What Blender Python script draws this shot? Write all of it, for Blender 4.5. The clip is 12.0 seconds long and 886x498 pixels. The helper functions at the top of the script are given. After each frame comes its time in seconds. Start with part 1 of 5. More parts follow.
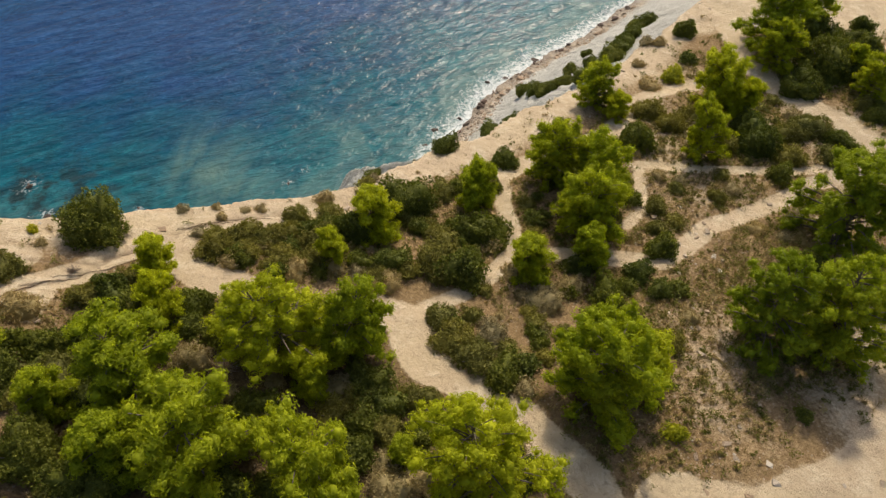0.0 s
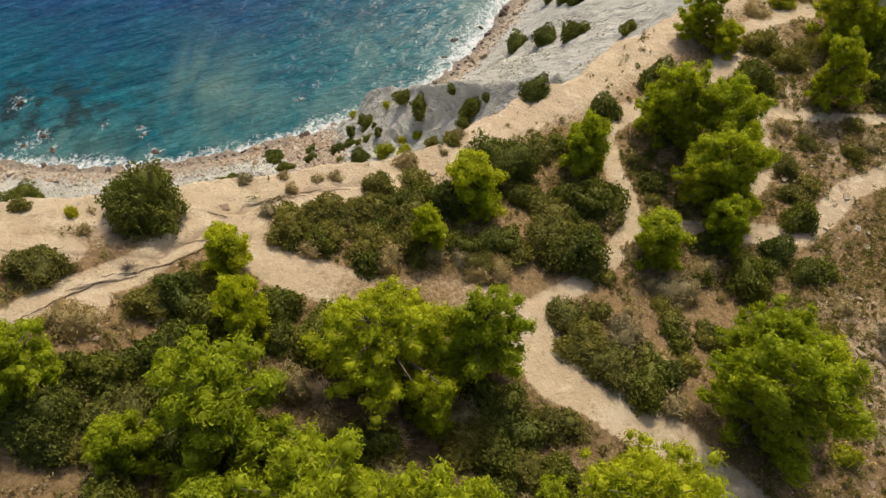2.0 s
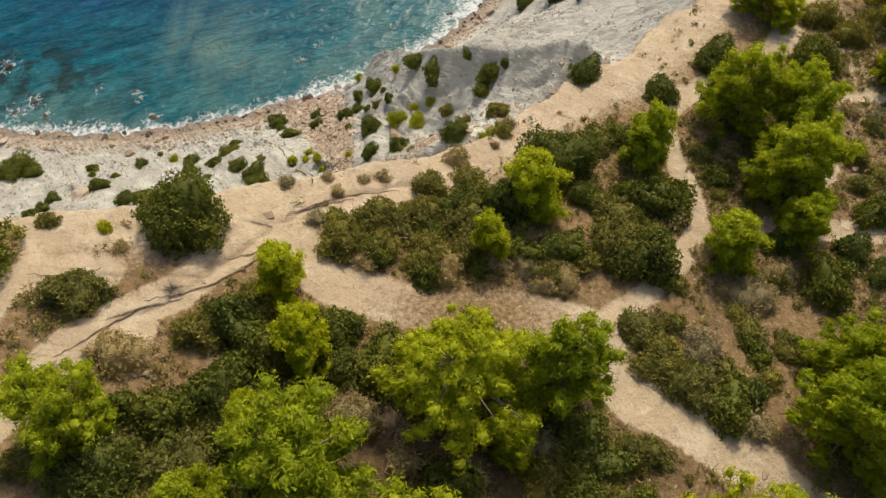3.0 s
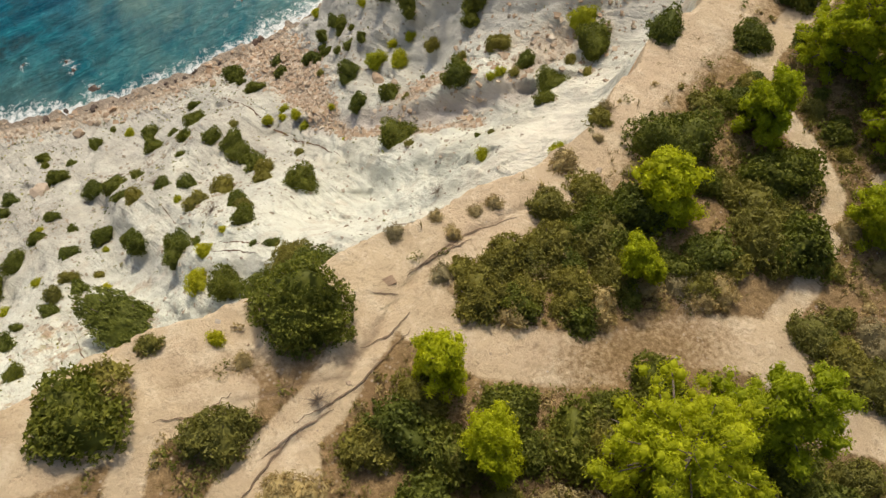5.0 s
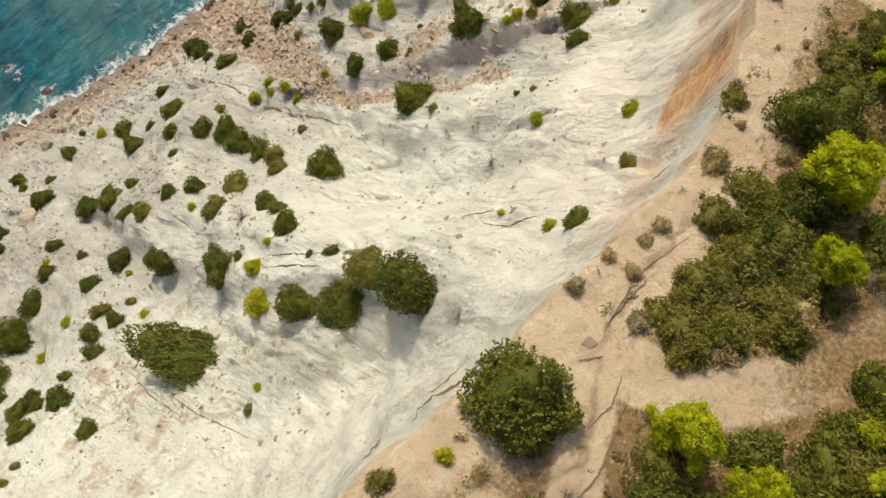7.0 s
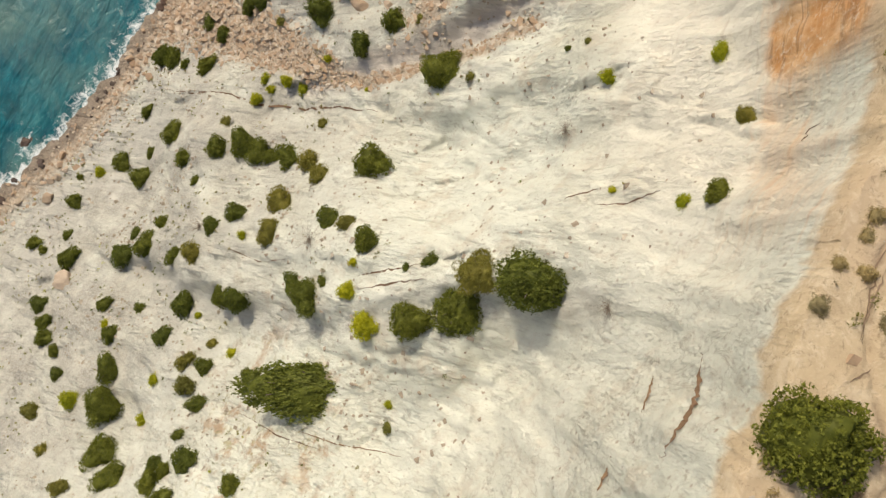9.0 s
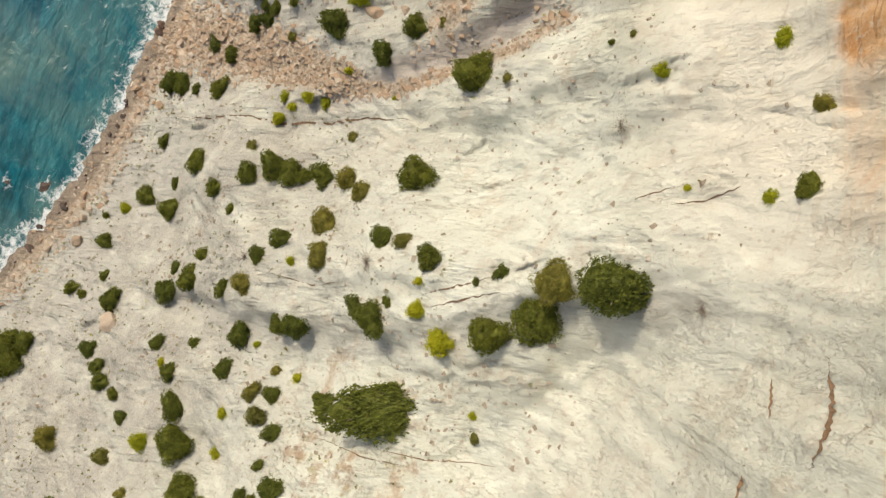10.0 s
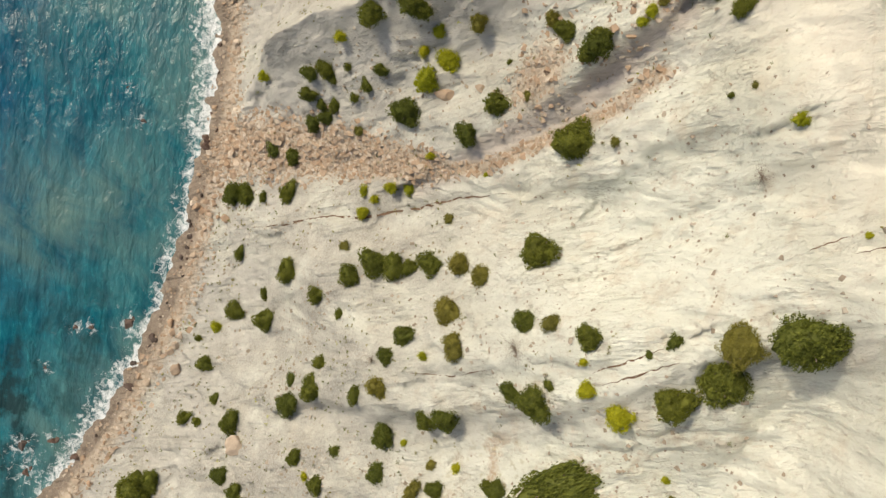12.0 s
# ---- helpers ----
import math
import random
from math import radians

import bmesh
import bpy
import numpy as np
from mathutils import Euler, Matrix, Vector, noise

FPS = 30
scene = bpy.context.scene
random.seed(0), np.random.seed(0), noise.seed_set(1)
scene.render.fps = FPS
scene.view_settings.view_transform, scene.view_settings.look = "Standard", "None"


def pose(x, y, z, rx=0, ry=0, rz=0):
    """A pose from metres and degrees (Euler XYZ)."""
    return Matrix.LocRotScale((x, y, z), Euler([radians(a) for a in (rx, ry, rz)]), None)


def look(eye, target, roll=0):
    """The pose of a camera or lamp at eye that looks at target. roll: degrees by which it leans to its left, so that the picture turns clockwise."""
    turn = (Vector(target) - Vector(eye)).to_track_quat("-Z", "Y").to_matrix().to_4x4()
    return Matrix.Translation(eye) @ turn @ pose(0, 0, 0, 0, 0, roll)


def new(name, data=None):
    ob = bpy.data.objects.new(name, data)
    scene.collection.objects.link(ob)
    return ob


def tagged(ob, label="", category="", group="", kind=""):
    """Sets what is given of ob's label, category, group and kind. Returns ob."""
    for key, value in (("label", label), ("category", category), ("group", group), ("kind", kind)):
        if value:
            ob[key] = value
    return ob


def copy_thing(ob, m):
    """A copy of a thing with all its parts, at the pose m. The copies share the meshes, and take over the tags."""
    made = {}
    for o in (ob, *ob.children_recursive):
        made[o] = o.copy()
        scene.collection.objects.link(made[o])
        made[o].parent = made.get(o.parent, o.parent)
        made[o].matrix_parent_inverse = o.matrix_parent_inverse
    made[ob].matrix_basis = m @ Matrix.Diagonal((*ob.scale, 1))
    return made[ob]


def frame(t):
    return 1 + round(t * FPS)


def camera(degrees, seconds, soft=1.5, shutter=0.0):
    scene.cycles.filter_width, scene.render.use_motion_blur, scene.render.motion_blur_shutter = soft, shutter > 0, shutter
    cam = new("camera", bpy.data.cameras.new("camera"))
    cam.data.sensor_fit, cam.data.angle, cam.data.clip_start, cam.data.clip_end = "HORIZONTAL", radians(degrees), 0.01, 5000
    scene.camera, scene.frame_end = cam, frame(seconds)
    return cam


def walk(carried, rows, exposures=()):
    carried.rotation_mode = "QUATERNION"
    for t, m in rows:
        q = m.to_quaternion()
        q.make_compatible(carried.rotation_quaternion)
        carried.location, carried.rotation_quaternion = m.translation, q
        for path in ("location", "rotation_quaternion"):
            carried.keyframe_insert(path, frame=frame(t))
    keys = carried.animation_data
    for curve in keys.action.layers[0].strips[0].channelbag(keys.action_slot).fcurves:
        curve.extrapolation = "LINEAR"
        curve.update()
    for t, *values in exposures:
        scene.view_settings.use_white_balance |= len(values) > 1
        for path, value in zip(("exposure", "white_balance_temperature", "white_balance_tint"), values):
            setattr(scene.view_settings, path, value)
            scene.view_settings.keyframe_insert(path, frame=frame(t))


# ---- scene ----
cam = camera(65.5, 12.0, 1.4)
# Seconds; eye in metres; turn in degrees.
PATH = [
    (0, 0.000, 0.000, 78.987, 40.312, 0.700, -0.825),
    (0.5, -1.051, 1.292, 78.454, 38.324, 0.569, -0.927),
    (1, -2.292, 2.810, 77.895, 36.138, 0.403, -1.057),
    (1.5, -3.417, 4.108, 77.482, 34.332, 0.306, -1.200),
    (2, -4.692, 5.593, 77.062, 32.266, 0.167, -1.307),
    (2.5, -5.861, 6.971, 76.768, 30.264, 0.018, -1.395),
    (4.5, -10.988, 12.919, 75.924, 21.920, -0.022, -9.545),
    (5, -12.291, 14.549, 75.798, 19.773, -0.038, -12.428),
    (5.5, -13.369, 16.034, 75.658, 17.864, 0.045, -14.988),
    (6, -14.592, 17.773, 75.549, 15.716, 0.065, -17.883),
    (6.5, -15.631, 19.352, 75.517, 13.851, 0.067, -20.614),
    (7, -16.757, 21.223, 75.487, 11.739, 0.099, -24.181),
    (9, -20.134, 29.527, 75.568, 3.636, 0.023, -39.640),
    (9.5, -20.810, 31.957, 75.665, 1.672, -0.067, -43.322),
    (10, -21.297, 34.568, 75.702, 0.856, -0.099, -47.072),
    (10.5, -21.759, 37.323, 75.819, 0.858, -0.233, -50.734),
    (11, -22.014, 40.147, 75.858, 0.801, -0.262, -54.235),
    (11.5, -22.082, 43.161, 75.910, 0.679, -0.343, -57.330),
    (12, -22.139, 46.286, 76.007, 0.666, -0.529, -60.217),
]
walk(cam, [(t, pose(x, y, z, rx, ry, rz)) for t, x, y, z, rx, ry, rz in PATH])

# ---- light: clear morning sun from over the sea ----
SUN_UP, SUN_TURN = 45.0, 14.0  # degrees above the horizon; degrees from +y towards +x
world = bpy.data.worlds.new("sky")
world.use_nodes = True
scene.world = world
wn = world.node_tree.nodes
sky = wn.new("ShaderNodeTexSky")
sky.sky_type, sky.sun_disc = "NISHITA", False
sky.sun_elevation, sky.sun_rotation = radians(SUN_UP), radians(SUN_TURN)
sky.air_density, sky.dust_density, sky.ozone_density = 1.0, 5.0, 1.0
wn["Background"].inputs["Strength"].default_value = 0.135
world.node_tree.links.new(sky.outputs["Color"], wn["Background"].inputs["Color"])
sun = new("sun", bpy.data.lights.new("sun", "SUN"))
sun.data.energy, sun.data.angle, sun.data.color = 2.9, radians(2.5), (1.0, 0.89, 0.70)
to_sun = Vector((math.sin(radians(SUN_TURN)) * math.cos(radians(SUN_UP)), math.cos(radians(SUN_TURN)) * math.cos(radians(SUN_UP)), math.sin(radians(SUN_UP))))
sun.matrix_world = look(to_sun * 300, (0, 0, 0))
scene.view_settings.exposure = -0.06


# ---- materials ----
def material(name):
    m = bpy.data.materials.new(name)
    m.use_nodes = True
    return m, m.node_tree.nodes, m.node_tree.links, m.node_tree.nodes["Principled BSDF"]


def noise_tex(nodes, links, where, scale, detail=6.0, rough=0.6, stretch=None, warp=0.0, turn=0.0):
    """A noise texture at a scale of so many features a metre."""
    if stretch:
        mapping = nodes.new("ShaderNodeMapping")
        mapping.inputs["Scale"].default_value = stretch
        if turn:
            spin = nodes.new("ShaderNodeVectorRotate")
            spin.rotation_type = "Z_AXIS"
            spin.inputs["Angle"].default_value = radians(turn)
            links.new(where, spin.inputs["Vector"])
            where = spin.outputs["Vector"]
        links.new(where, mapping.inputs["Vector"])
        where = mapping.outputs["Vector"]
    n = nodes.new("ShaderNodeTexNoise")
    n.inputs["Scale"].default_value, n.inputs["Detail"].default_value, n.inputs["Roughness"].default_value = scale, detail, rough
    n.inputs["Distortion"].default_value = warp
    links.new(where, n.inputs["Vector"])
    return n.outputs["Fac"]


def ramp(nodes, links, fac, stops):
    r = nodes.new("ShaderNodeValToRGB")
    while len(r.color_ramp.elements) < len(stops):
        r.color_ramp.elements.new(0.5)
    for e, (at, c) in zip(r.color_ramp.elements, stops):
        e.position = at
        e.color = (*c, 1) if isinstance(c, tuple) else (c, c, c, 1)
    links.new(fac, r.inputs["Fac"])
    return r.outputs["Color"]


def mix(nodes, links, fac, a, b, blend="MIX"):
    m = nodes.new("ShaderNodeMix")
    m.data_type, m.blend_type = "RGBA", blend
    for socket, value in ((m.inputs[0], fac), (m.inputs[6], a), (m.inputs[7], b)):
        if isinstance(value, (int, float)):
            socket.default_value = value
        elif isinstance(value, tuple):
            socket.default_value = (*value, 1)
        else:
            links.new(value, socket)
    return m.outputs[2]


def maths(nodes, links, op, a, b=0.0, clamp=False):
    m = nodes.new("ShaderNodeMath")
    m.operation, m.use_clamp = op, clamp
    for socket, value in zip(m.inputs, (a, b)):
        if isinstance(value, (int, float)):
            socket.default_value = value
        else:
            links.new(value, socket)
    return m.outputs[0]


def attribute(nodes, name):
    a = nodes.new("ShaderNodeAttribute")
    a.attribute_name = name
    return a.outputs["Fac"]


def bump(nodes, links, height, strength, distance, normal=None):
    b = nodes.new("ShaderNodeBump")
    b.inputs["Strength"].default_value, b.inputs["Distance"].default_value = strength, distance
    links.new(height, b.inputs["Height"])
    if normal is not None:
        links.new(normal, b.inputs["Normal"])
    return b.outputs["Normal"]


def edge_of(nodes, links, mask, grain, soft=0.22):
    """A mask with an uneven, sharper edge."""
    v = maths(nodes, links, "ADD", mask, maths(nodes, links, "MULTIPLY", maths(nodes, links, "SUBTRACT", grain, 0.5), 0.7))
    m = nodes.new("ShaderNodeMapRange")
    m.interpolation_type = "SMOOTHSTEP"
    m.inputs["From Min"].default_value, m.inputs["From Max"].default_value = 0.5 - soft, 0.5 + soft
    links.new(v, m.inputs["Value"])
    return m.outputs["Result"]


def ground_material():
    m, n, l, p = material("eroded_ground")
    pos = n.new("ShaderNodeNewGeometry").outputs["Position"]
    big, mid = noise_tex(n, l, pos, 0.12, 5), noise_tex(n, l, pos, 0.9, 6)
    fine, grit = noise_tex(n, l, pos, 6.0, 6, 0.7), noise_tex(n, l, pos, 28.0, 3, 0.7)
    streak = noise_tex(n, l, pos, 0.5, 9, 0.7, (0.35, 1.7, 0.9), 0.3, 48)
    scratch = noise_tex(n, l, pos, 2.0, 6, 0.66, (0.22, 1.6, 0.7), 0.3, 56)
    crease = ramp(n, l, maths(n, l, "ABSOLUTE", maths(n, l, "SUBTRACT", noise_tex(n, l, pos, 0.42, 7, 0.58, (0.22, 1.5, 0.7), 0.25, 50), 0.5)), [(0.0, 0.0), (0.05, 1.0)])
    flake_noise = noise_tex(n, l, pos, 0.5, 6, 0.56, (0.16, 1.15, 0.5), 0.35, 52)
    flake = maths(n, l, "FRACT", maths(n, l, "MULTIPLY", flake_noise, 9.0))
    flaky_mask = ramp(n, l, noise_tex(n, l, pos, 0.22, 4, 0.6), [(0.42, 0.1), (0.6, 1.0)])
    flaky = maths(n, l, "MULTIPLY", flake, flaky_mask)
    pit = n.new("ShaderNodeTexVoronoi")
    pit.inputs["Scale"].default_value = 1.7
    l.new(pos, pit.inputs["Vector"])
    # Trodden sand, scrub soil and stones on top.
    sand = mix(n, l, ramp(n, l, mid, [(0.3, 0.0), (0.7, 1.0)]), (0.51, 0.395, 0.25), (0.65, 0.525, 0.345))
    sand = mix(n, l, ramp(n, l, big, [(0.42, 0.0), (0.62, 1.0)]), sand, (0.58, 0.45, 0.30))
    crust = noise_tex(n, l, pos, 1.1, 9, 0.72, None, 0.4)
    sand = mix(n, l, ramp(n, l, crust, [(0.50, 0.0), (0.62, 0.8)]), sand, (0.71, 0.60, 0.425))
    sand = mix(n, l, ramp(n, l, crust, [(0.34, 0.45), (0.42, 0.0)]), sand, (0.37, 0.265, 0.17))
    scuff = noise_tex(n, l, pos, 3.2, 8, 0.74, None, 0.6)
    sand = mix(n, l, ramp(n, l, scuff, [(0.36, 0.55), (0.45, 0.0)]), sand, (0.33, 0.235, 0.15))
    soil = mix(n, l, ramp(n, l, fine, [(0.35, 0.0), (0.66, 1.0)]), (0.18, 0.115, 0.05), (0.39, 0.27, 0.135))
    soil = mix(n, l, ramp(n, l, mid, [(0.45, 0.0), (0.7, 1.0)]), soil, (0.27, 0.175, 0.085))
    stones = n.new("ShaderNodeTexVoronoi")
    stones.inputs["Scale"].default_value = 5.5
    l.new(pos, stones.inputs["Vector"])
    pale = maths(n, l, "MULTIPLY", ramp(n, l, stones.outputs["Distance"], [(0.16, 1.0), (0.3, 0.0)]), ramp(n, l, mid, [(0.46, 0.0), (0.6, 1.0)]))
    soil = mix(n, l, maths(n, l, "MULTIPLY", pale, 0.75), soil, (0.52, 0.43, 0.33))
    # Darker brown soil over the wooded western part.
    dark_soil = edge_of(n, l, attribute(n, "dark_soil"), mid, 0.4)
    soil = mix(n, l, dark_soil, soil, mix(n, l, ramp(n, l, fine, [(0.35, 0.0), (0.66, 1.0)]), (0.085, 0.058, 0.028), (0.20, 0.135, 0.066)))
    path = edge_of(n, l, attribute(n, "path"), fine)
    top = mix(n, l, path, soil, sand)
    # The shade inside the ruts is put into the colour.
    top = mix(n, l, maths(n, l, "MULTIPLY", attribute(n, "rut_shade"), 0.85), top, (0.19, 0.13, 0.085))
    # Pale marl of the slope.
    marl = mix(n, l, ramp(n, l, streak, [(0.3, 0.0), (0.62, 1.0)]), (0.635, 0.64, 0.54), (0.75, 0.765, 0.66))
    marl = mix(n, l, ramp(n, l, big, [(0.5, 0.0), (0.68, 1.0)]), marl, (0.64, 0.64, 0.53))
    marl = mix(n, l, ramp(n, l, fine, [(0.26, 0.6), (0.38, 0.0)]), marl, (0.47, 0.40, 0.30))
    marl = mix(n, l, ramp(n, l, scratch, [(0.31, 0.65), (0.42, 0.0)]), marl, (0.42, 0.37, 0.29))
    speck = maths(n, l, "MULTIPLY", ramp(n, l, pit.outputs["Distance"], [(0.10, 1.0), (0.2, 0.0)]), ramp(n, l, noise_tex(n, l, pos, 0.3, 5, 0.7), [(0.46, 0.0), (0.60, 0.85)]))
    marl = mix(n, l, speck, marl, (0.33, 0.26, 0.18))
    marl = mix(n, l, maths(n, l, "MULTIPLY", flaky_mask, ramp(n, l, flake, [(0.0, 0.4), (0.10, 0.0)])), marl, (0.44, 0.385, 0.29))
    marl = mix(n, l, ramp(n, l, scuff, [(0.34, 0.55), (0.41, 0.0)]), marl, (0.42, 0.36, 0.27))
    # Thin dark cracks that run down the slope in patches, and paler flakes between them.
    crack_noise = noise_tex(n, l, pos, 0.62, 6, 0.62, (0.3, 1.35, 0.6), 0.7, 53)
    crack = ramp(n, l, maths(n, l, "ABSOLUTE", maths(n, l, "SUBTRACT", crack_noise, 0.5)), [(0.0, 1.0), (0.013, 0.0)])
    crack = maths(n, l, "MULTIPLY", crack, ramp(n, l, noise_tex(n, l, pos, 0.17, 4, 0.6), [(0.47, 0.0), (0.56, 1.0)]))
    marl = mix(n, l, maths(n, l, "MULTIPLY", crack, 0.5), marl, (0.36, 0.31, 0.235))
    rust = maths(n, l, "MULTIPLY", ramp(n, l, noise_tex(n, l, pos, 0.5, 6, 0.7), [(0.52, 0.0), (0.64, 1.0)]), maths(n, l, "ADD", 0.28, maths(n, l, "MULTIPLY", attribute(n, "brown"), 0.72)))
    marl = mix(n, l, rust, marl, (0.47, 0.345, 0.225))
    lichen = maths(n, l, "MULTIPLY", ramp(n, l, noise_tex(n, l, pos, 1.5, 4, 0.6), [(0.58, 0.0), (0.66, 0.7)]), attribute(n, "brown"))
    marl = mix(n, l, lichen, marl, (0.40, 0.36, 0.19))
    low = attribute(n, "low")
    marl = mix(n, l, maths(n, l, "MULTIPLY", low, ramp(n, l, noise_tex(n, l, pos, 0.35, 7, 0.68), [(0.3, 0.35), (0.6, 1.0)])), marl, mix(n, l, ramp(n, l, fine, [(0.3, 0.0), (0.65, 1.0)]), (0.29, 0.272, 0.23), (0.49, 0.47, 0.41)))
    grey = edge_of(n, l, attribute(n, "grey"), mid, 0.35)
    marl = mix(n, l, grey, marl, mix(n, l, ramp(n, l, streak, [(0.3, 0.0), (0.7, 1.0)]), (0.44, 0.425, 0.375), (0.60, 0.585, 0.52)))
    scarp = edge_of(n, l, attribute(n, "scarp"), mid, 0.35)
    marl = mix(n, l, scarp, marl, mix(n, l, ramp(n, l, streak, [(0.3, 0.0), (0.7, 1.0)]), (0.47, 0.42, 0.36), (0.61, 0.56, 0.49)))
    ledge = attribute(n, "ledge")
    marl = mix(n, l, maths(n, l, "MULTIPLY", ledge, 0.6), marl, (0.84, 0.78, 0.65))
    strata = noise_tex(n, l, pos, 1.0, 7, 0.62, (0.22, 0.22, 1.7), 0.5)
    marl = mix(n, l, maths(n, l, "MULTIPLY", ledge, ramp(n, l, strata, [(0.34, 0.35), (0.41, 0.0)])), marl, (0.50, 0.41, 0.28))
    orange = edge_of(n, l, attribute(n, "orange"), strata, 0.3)
    marl = mix(n, l, orange, marl, mix(n, l, ramp(n, l, mid, [(0.35, 0.0), (0.65, 1.0)]), (0.64, 0.32, 0.12), (0.80, 0.55, 0.31)))
    marl = mix(n, l, maths(n, l, "MULTIPLY", orange, ramp(n, l, strata, [(0.40, 0.75), (0.49, 0.0)])), marl, (0.38, 0.19, 0.08))
    marl = mix(n, l, maths(n, l, "MULTIPLY", orange, ramp(n, l, scuff, [(0.52, 0.0), (0.62, 0.7)])), marl, (0.80, 0.66, 0.48))
    rubble = edge_of(n, l, attribute(n, "rubble"), fine, 0.3)
    cell = n.new("ShaderNodeTexVoronoi")
    cell.inputs["Scale"].default_value = 2.6
    l.new(pos, cell.inputs["Vector"])
    marl = mix(n, l, rubble, marl, mix(n, l, cell.outputs["Color"], (0.36, 0.295, 0.22), (0.57, 0.485, 0.375)))
    colour = mix(n, l, edge_of(n, l, attribute(n, "slope"), mid, 0.18), top, marl)
    wet = attribute(n, "wet")
    colour = mix(n, l, wet, colour, mix(n, l, 1.0, colour, (0.56, 0.54, 0.53), "MULTIPLY"))
    l.new(colour, p.inputs["Base Color"])
    l.new(maths(n, l, "SUBTRACT", 0.95, maths(n, l, "MULTIPLY", wet, 0.55)), p.inputs["Roughness"])
    p.inputs["Specular IOR Level"].default_value = 0.25
    slant = attribute(n, "slope")
    relief = bump(n, l, maths(n, l, "MULTIPLY", streak, slant), 0.45, 0.4)
    relief = bump(n, l, maths(n, l, "MULTIPLY", scratch, slant), 0.6, 0.2, relief)
    relief = bump(n, l, maths(n, l, "MULTIPLY", crease, slant), 0.4, 0.18, relief)
    relief = bump(n, l, maths(n, l, "MULTIPLY", maths(n, l, "SUBTRACT", 1.0, crack), slant), 0.6, 0.15, relief)
    relief = bump(n, l, maths(n, l, "MULTIPLY", flaky, slant), 0.8, 0.30, relief)
    relief = bump(n, l, maths(n, l, "MULTIPLY", strata, ledge), 0.6, 0.35, relief)
    relief = bump(n, l, crust, 0.5, 0.25, relief)
    relief = bump(n, l, scuff, 0.7, 0.16, relief)
    relief = bump(n, l, fine, 0.7, 0.12, relief)
    l.new(bump(n, l, grit, 0.5, 0.03, relief), p.inputs["Normal"])
    return m


def water_material():
    m, n, l, p = material("sea_water")
    pos = n.new("ShaderNodeNewGeometry").outputs["Position"]
    shallow = attribute(n, "shallow")
    cloud = noise_tex(n, l, pos, 0.045, 5, 0.6, (1.0, 0.55, 1.0), 0.6)
    depth = maths(n, l, "ADD", shallow, maths(n, l, "MULTIPLY", maths(n, l, "SUBTRACT", cloud, 0.5), 0.75))
    colour = ramp(n, l, depth, [(0.0, (0.009, 0.054, 0.155)), (0.3, (0.003, 0.052, 0.122)), (0.55, (0.003, 0.072, 0.116)), (0.8, (0.005, 0.094, 0.124)), (1.0, (0.018, 0.104, 0.122))])
    # Lit crests and dark troughs of the waves are put into the colour.
    wave_light = noise_tex(n, l, pos, 0.5, 7, 0.62, (0.26, 1.0, 1.0), 0.6, -32)
    colour = mix(n, l, ramp(n, l, wave_light, [(0.40, 0.85), (0.51, 0.0)]), colour, mix(n, l, 1.0, colour, (0.62, 0.69, 0.77), "MULTIPLY"))
    colour = mix(n, l, ramp(n, l, wave_light, [(0.5, 0.0), (0.66, 0.7)]), colour, mix(n, l, 1.0, colour, (2.0, 1.45, 1.38), "MULTIPLY"))
    # Finer wave shade and pale glints, painted the same way.
    painted_glint = noise_tex(n, l, pos, 1.7, 6, 0.68, (0.4, 1.0, 1.0), 0.6, -28)
    colour = mix(n, l, ramp(n, l, painted_glint, [(0.40, 0.6), (0.50, 0.0)]), colour, mix(n, l, 1.0, colour, (0.62, 0.70, 0.77), "MULTIPLY"))
    colour = mix(n, l, ramp(n, l, painted_glint, [(0.55, 0.0), (0.68, 0.8)]), colour, mix(n, l, 1.0, colour, (3.2, 1.8, 1.6), "MULTIPLY"))
    silt = maths(n, l, "MULTIPLY", attribute(n, "silt"), ramp(n, l, noise_tex(n, l, pos, 0.11, 6, 0.62, (1.3, 0.7, 1.0), 0.8), [(0.36, 0.0), (0.66, 1.0)]))
    colour = mix(n, l, silt, colour, (0.105, 0.185, 0.165))
    reef = maths(n, l, "MULTIPLY", attribute(n, "reef"), ramp(n, l, noise_tex(n, l, pos, 0.28, 5, 0.6), [(0.46, 0.0), (0.58, 1.0)]))
    colour = mix(n, l, reef, colour, (0.012, 0.028, 0.030))
    lace = noise_tex(n, l, pos, 1.1, 8, 0.72, None, 0.9)
    lace_fine = noise_tex(n, l, pos, 5.0, 5, 0.7, None, 0.5)
    foam = attribute(n, "foam")
    froth = maths(n, l, "ADD", foam, maths(n, l, "ADD", maths(n, l, "MULTIPLY", maths(n, l, "SUBTRACT", lace, 0.5), 2.6), maths(n, l, "MULTIPLY", maths(n, l, "SUBTRACT", lace_fine, 0.5), 0.9)))
    froth = maths(n, l, "MULTIPLY", ramp(n, l, froth, [(0.42, 0.0), (0.90, 0.82)]), maths(n, l, "MULTIPLY", foam, 3.0, True))
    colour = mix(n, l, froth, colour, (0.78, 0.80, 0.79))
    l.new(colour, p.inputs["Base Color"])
    l.new(maths(n, l, "ADD", 0.20, maths(n, l, "MULTIPLY", froth, 0.6)), p.inputs["Roughness"])
    p.inputs["IOR"].default_value, p.inputs["Specular IOR Level"].default_value = 1.33, 0.2
    swell = noise_tex(n, l, pos, 0.5, 5, 0.55, (0.42, 1.0, 1.0), 0.6, -32)
    chop = noise_tex(n, l, pos, 1.3, 2, 0.5, (0.45, 1.0, 1.0), 0.6, -22)
    ripple = noise_tex(n, l, pos, 5.5, 3, 0.6)
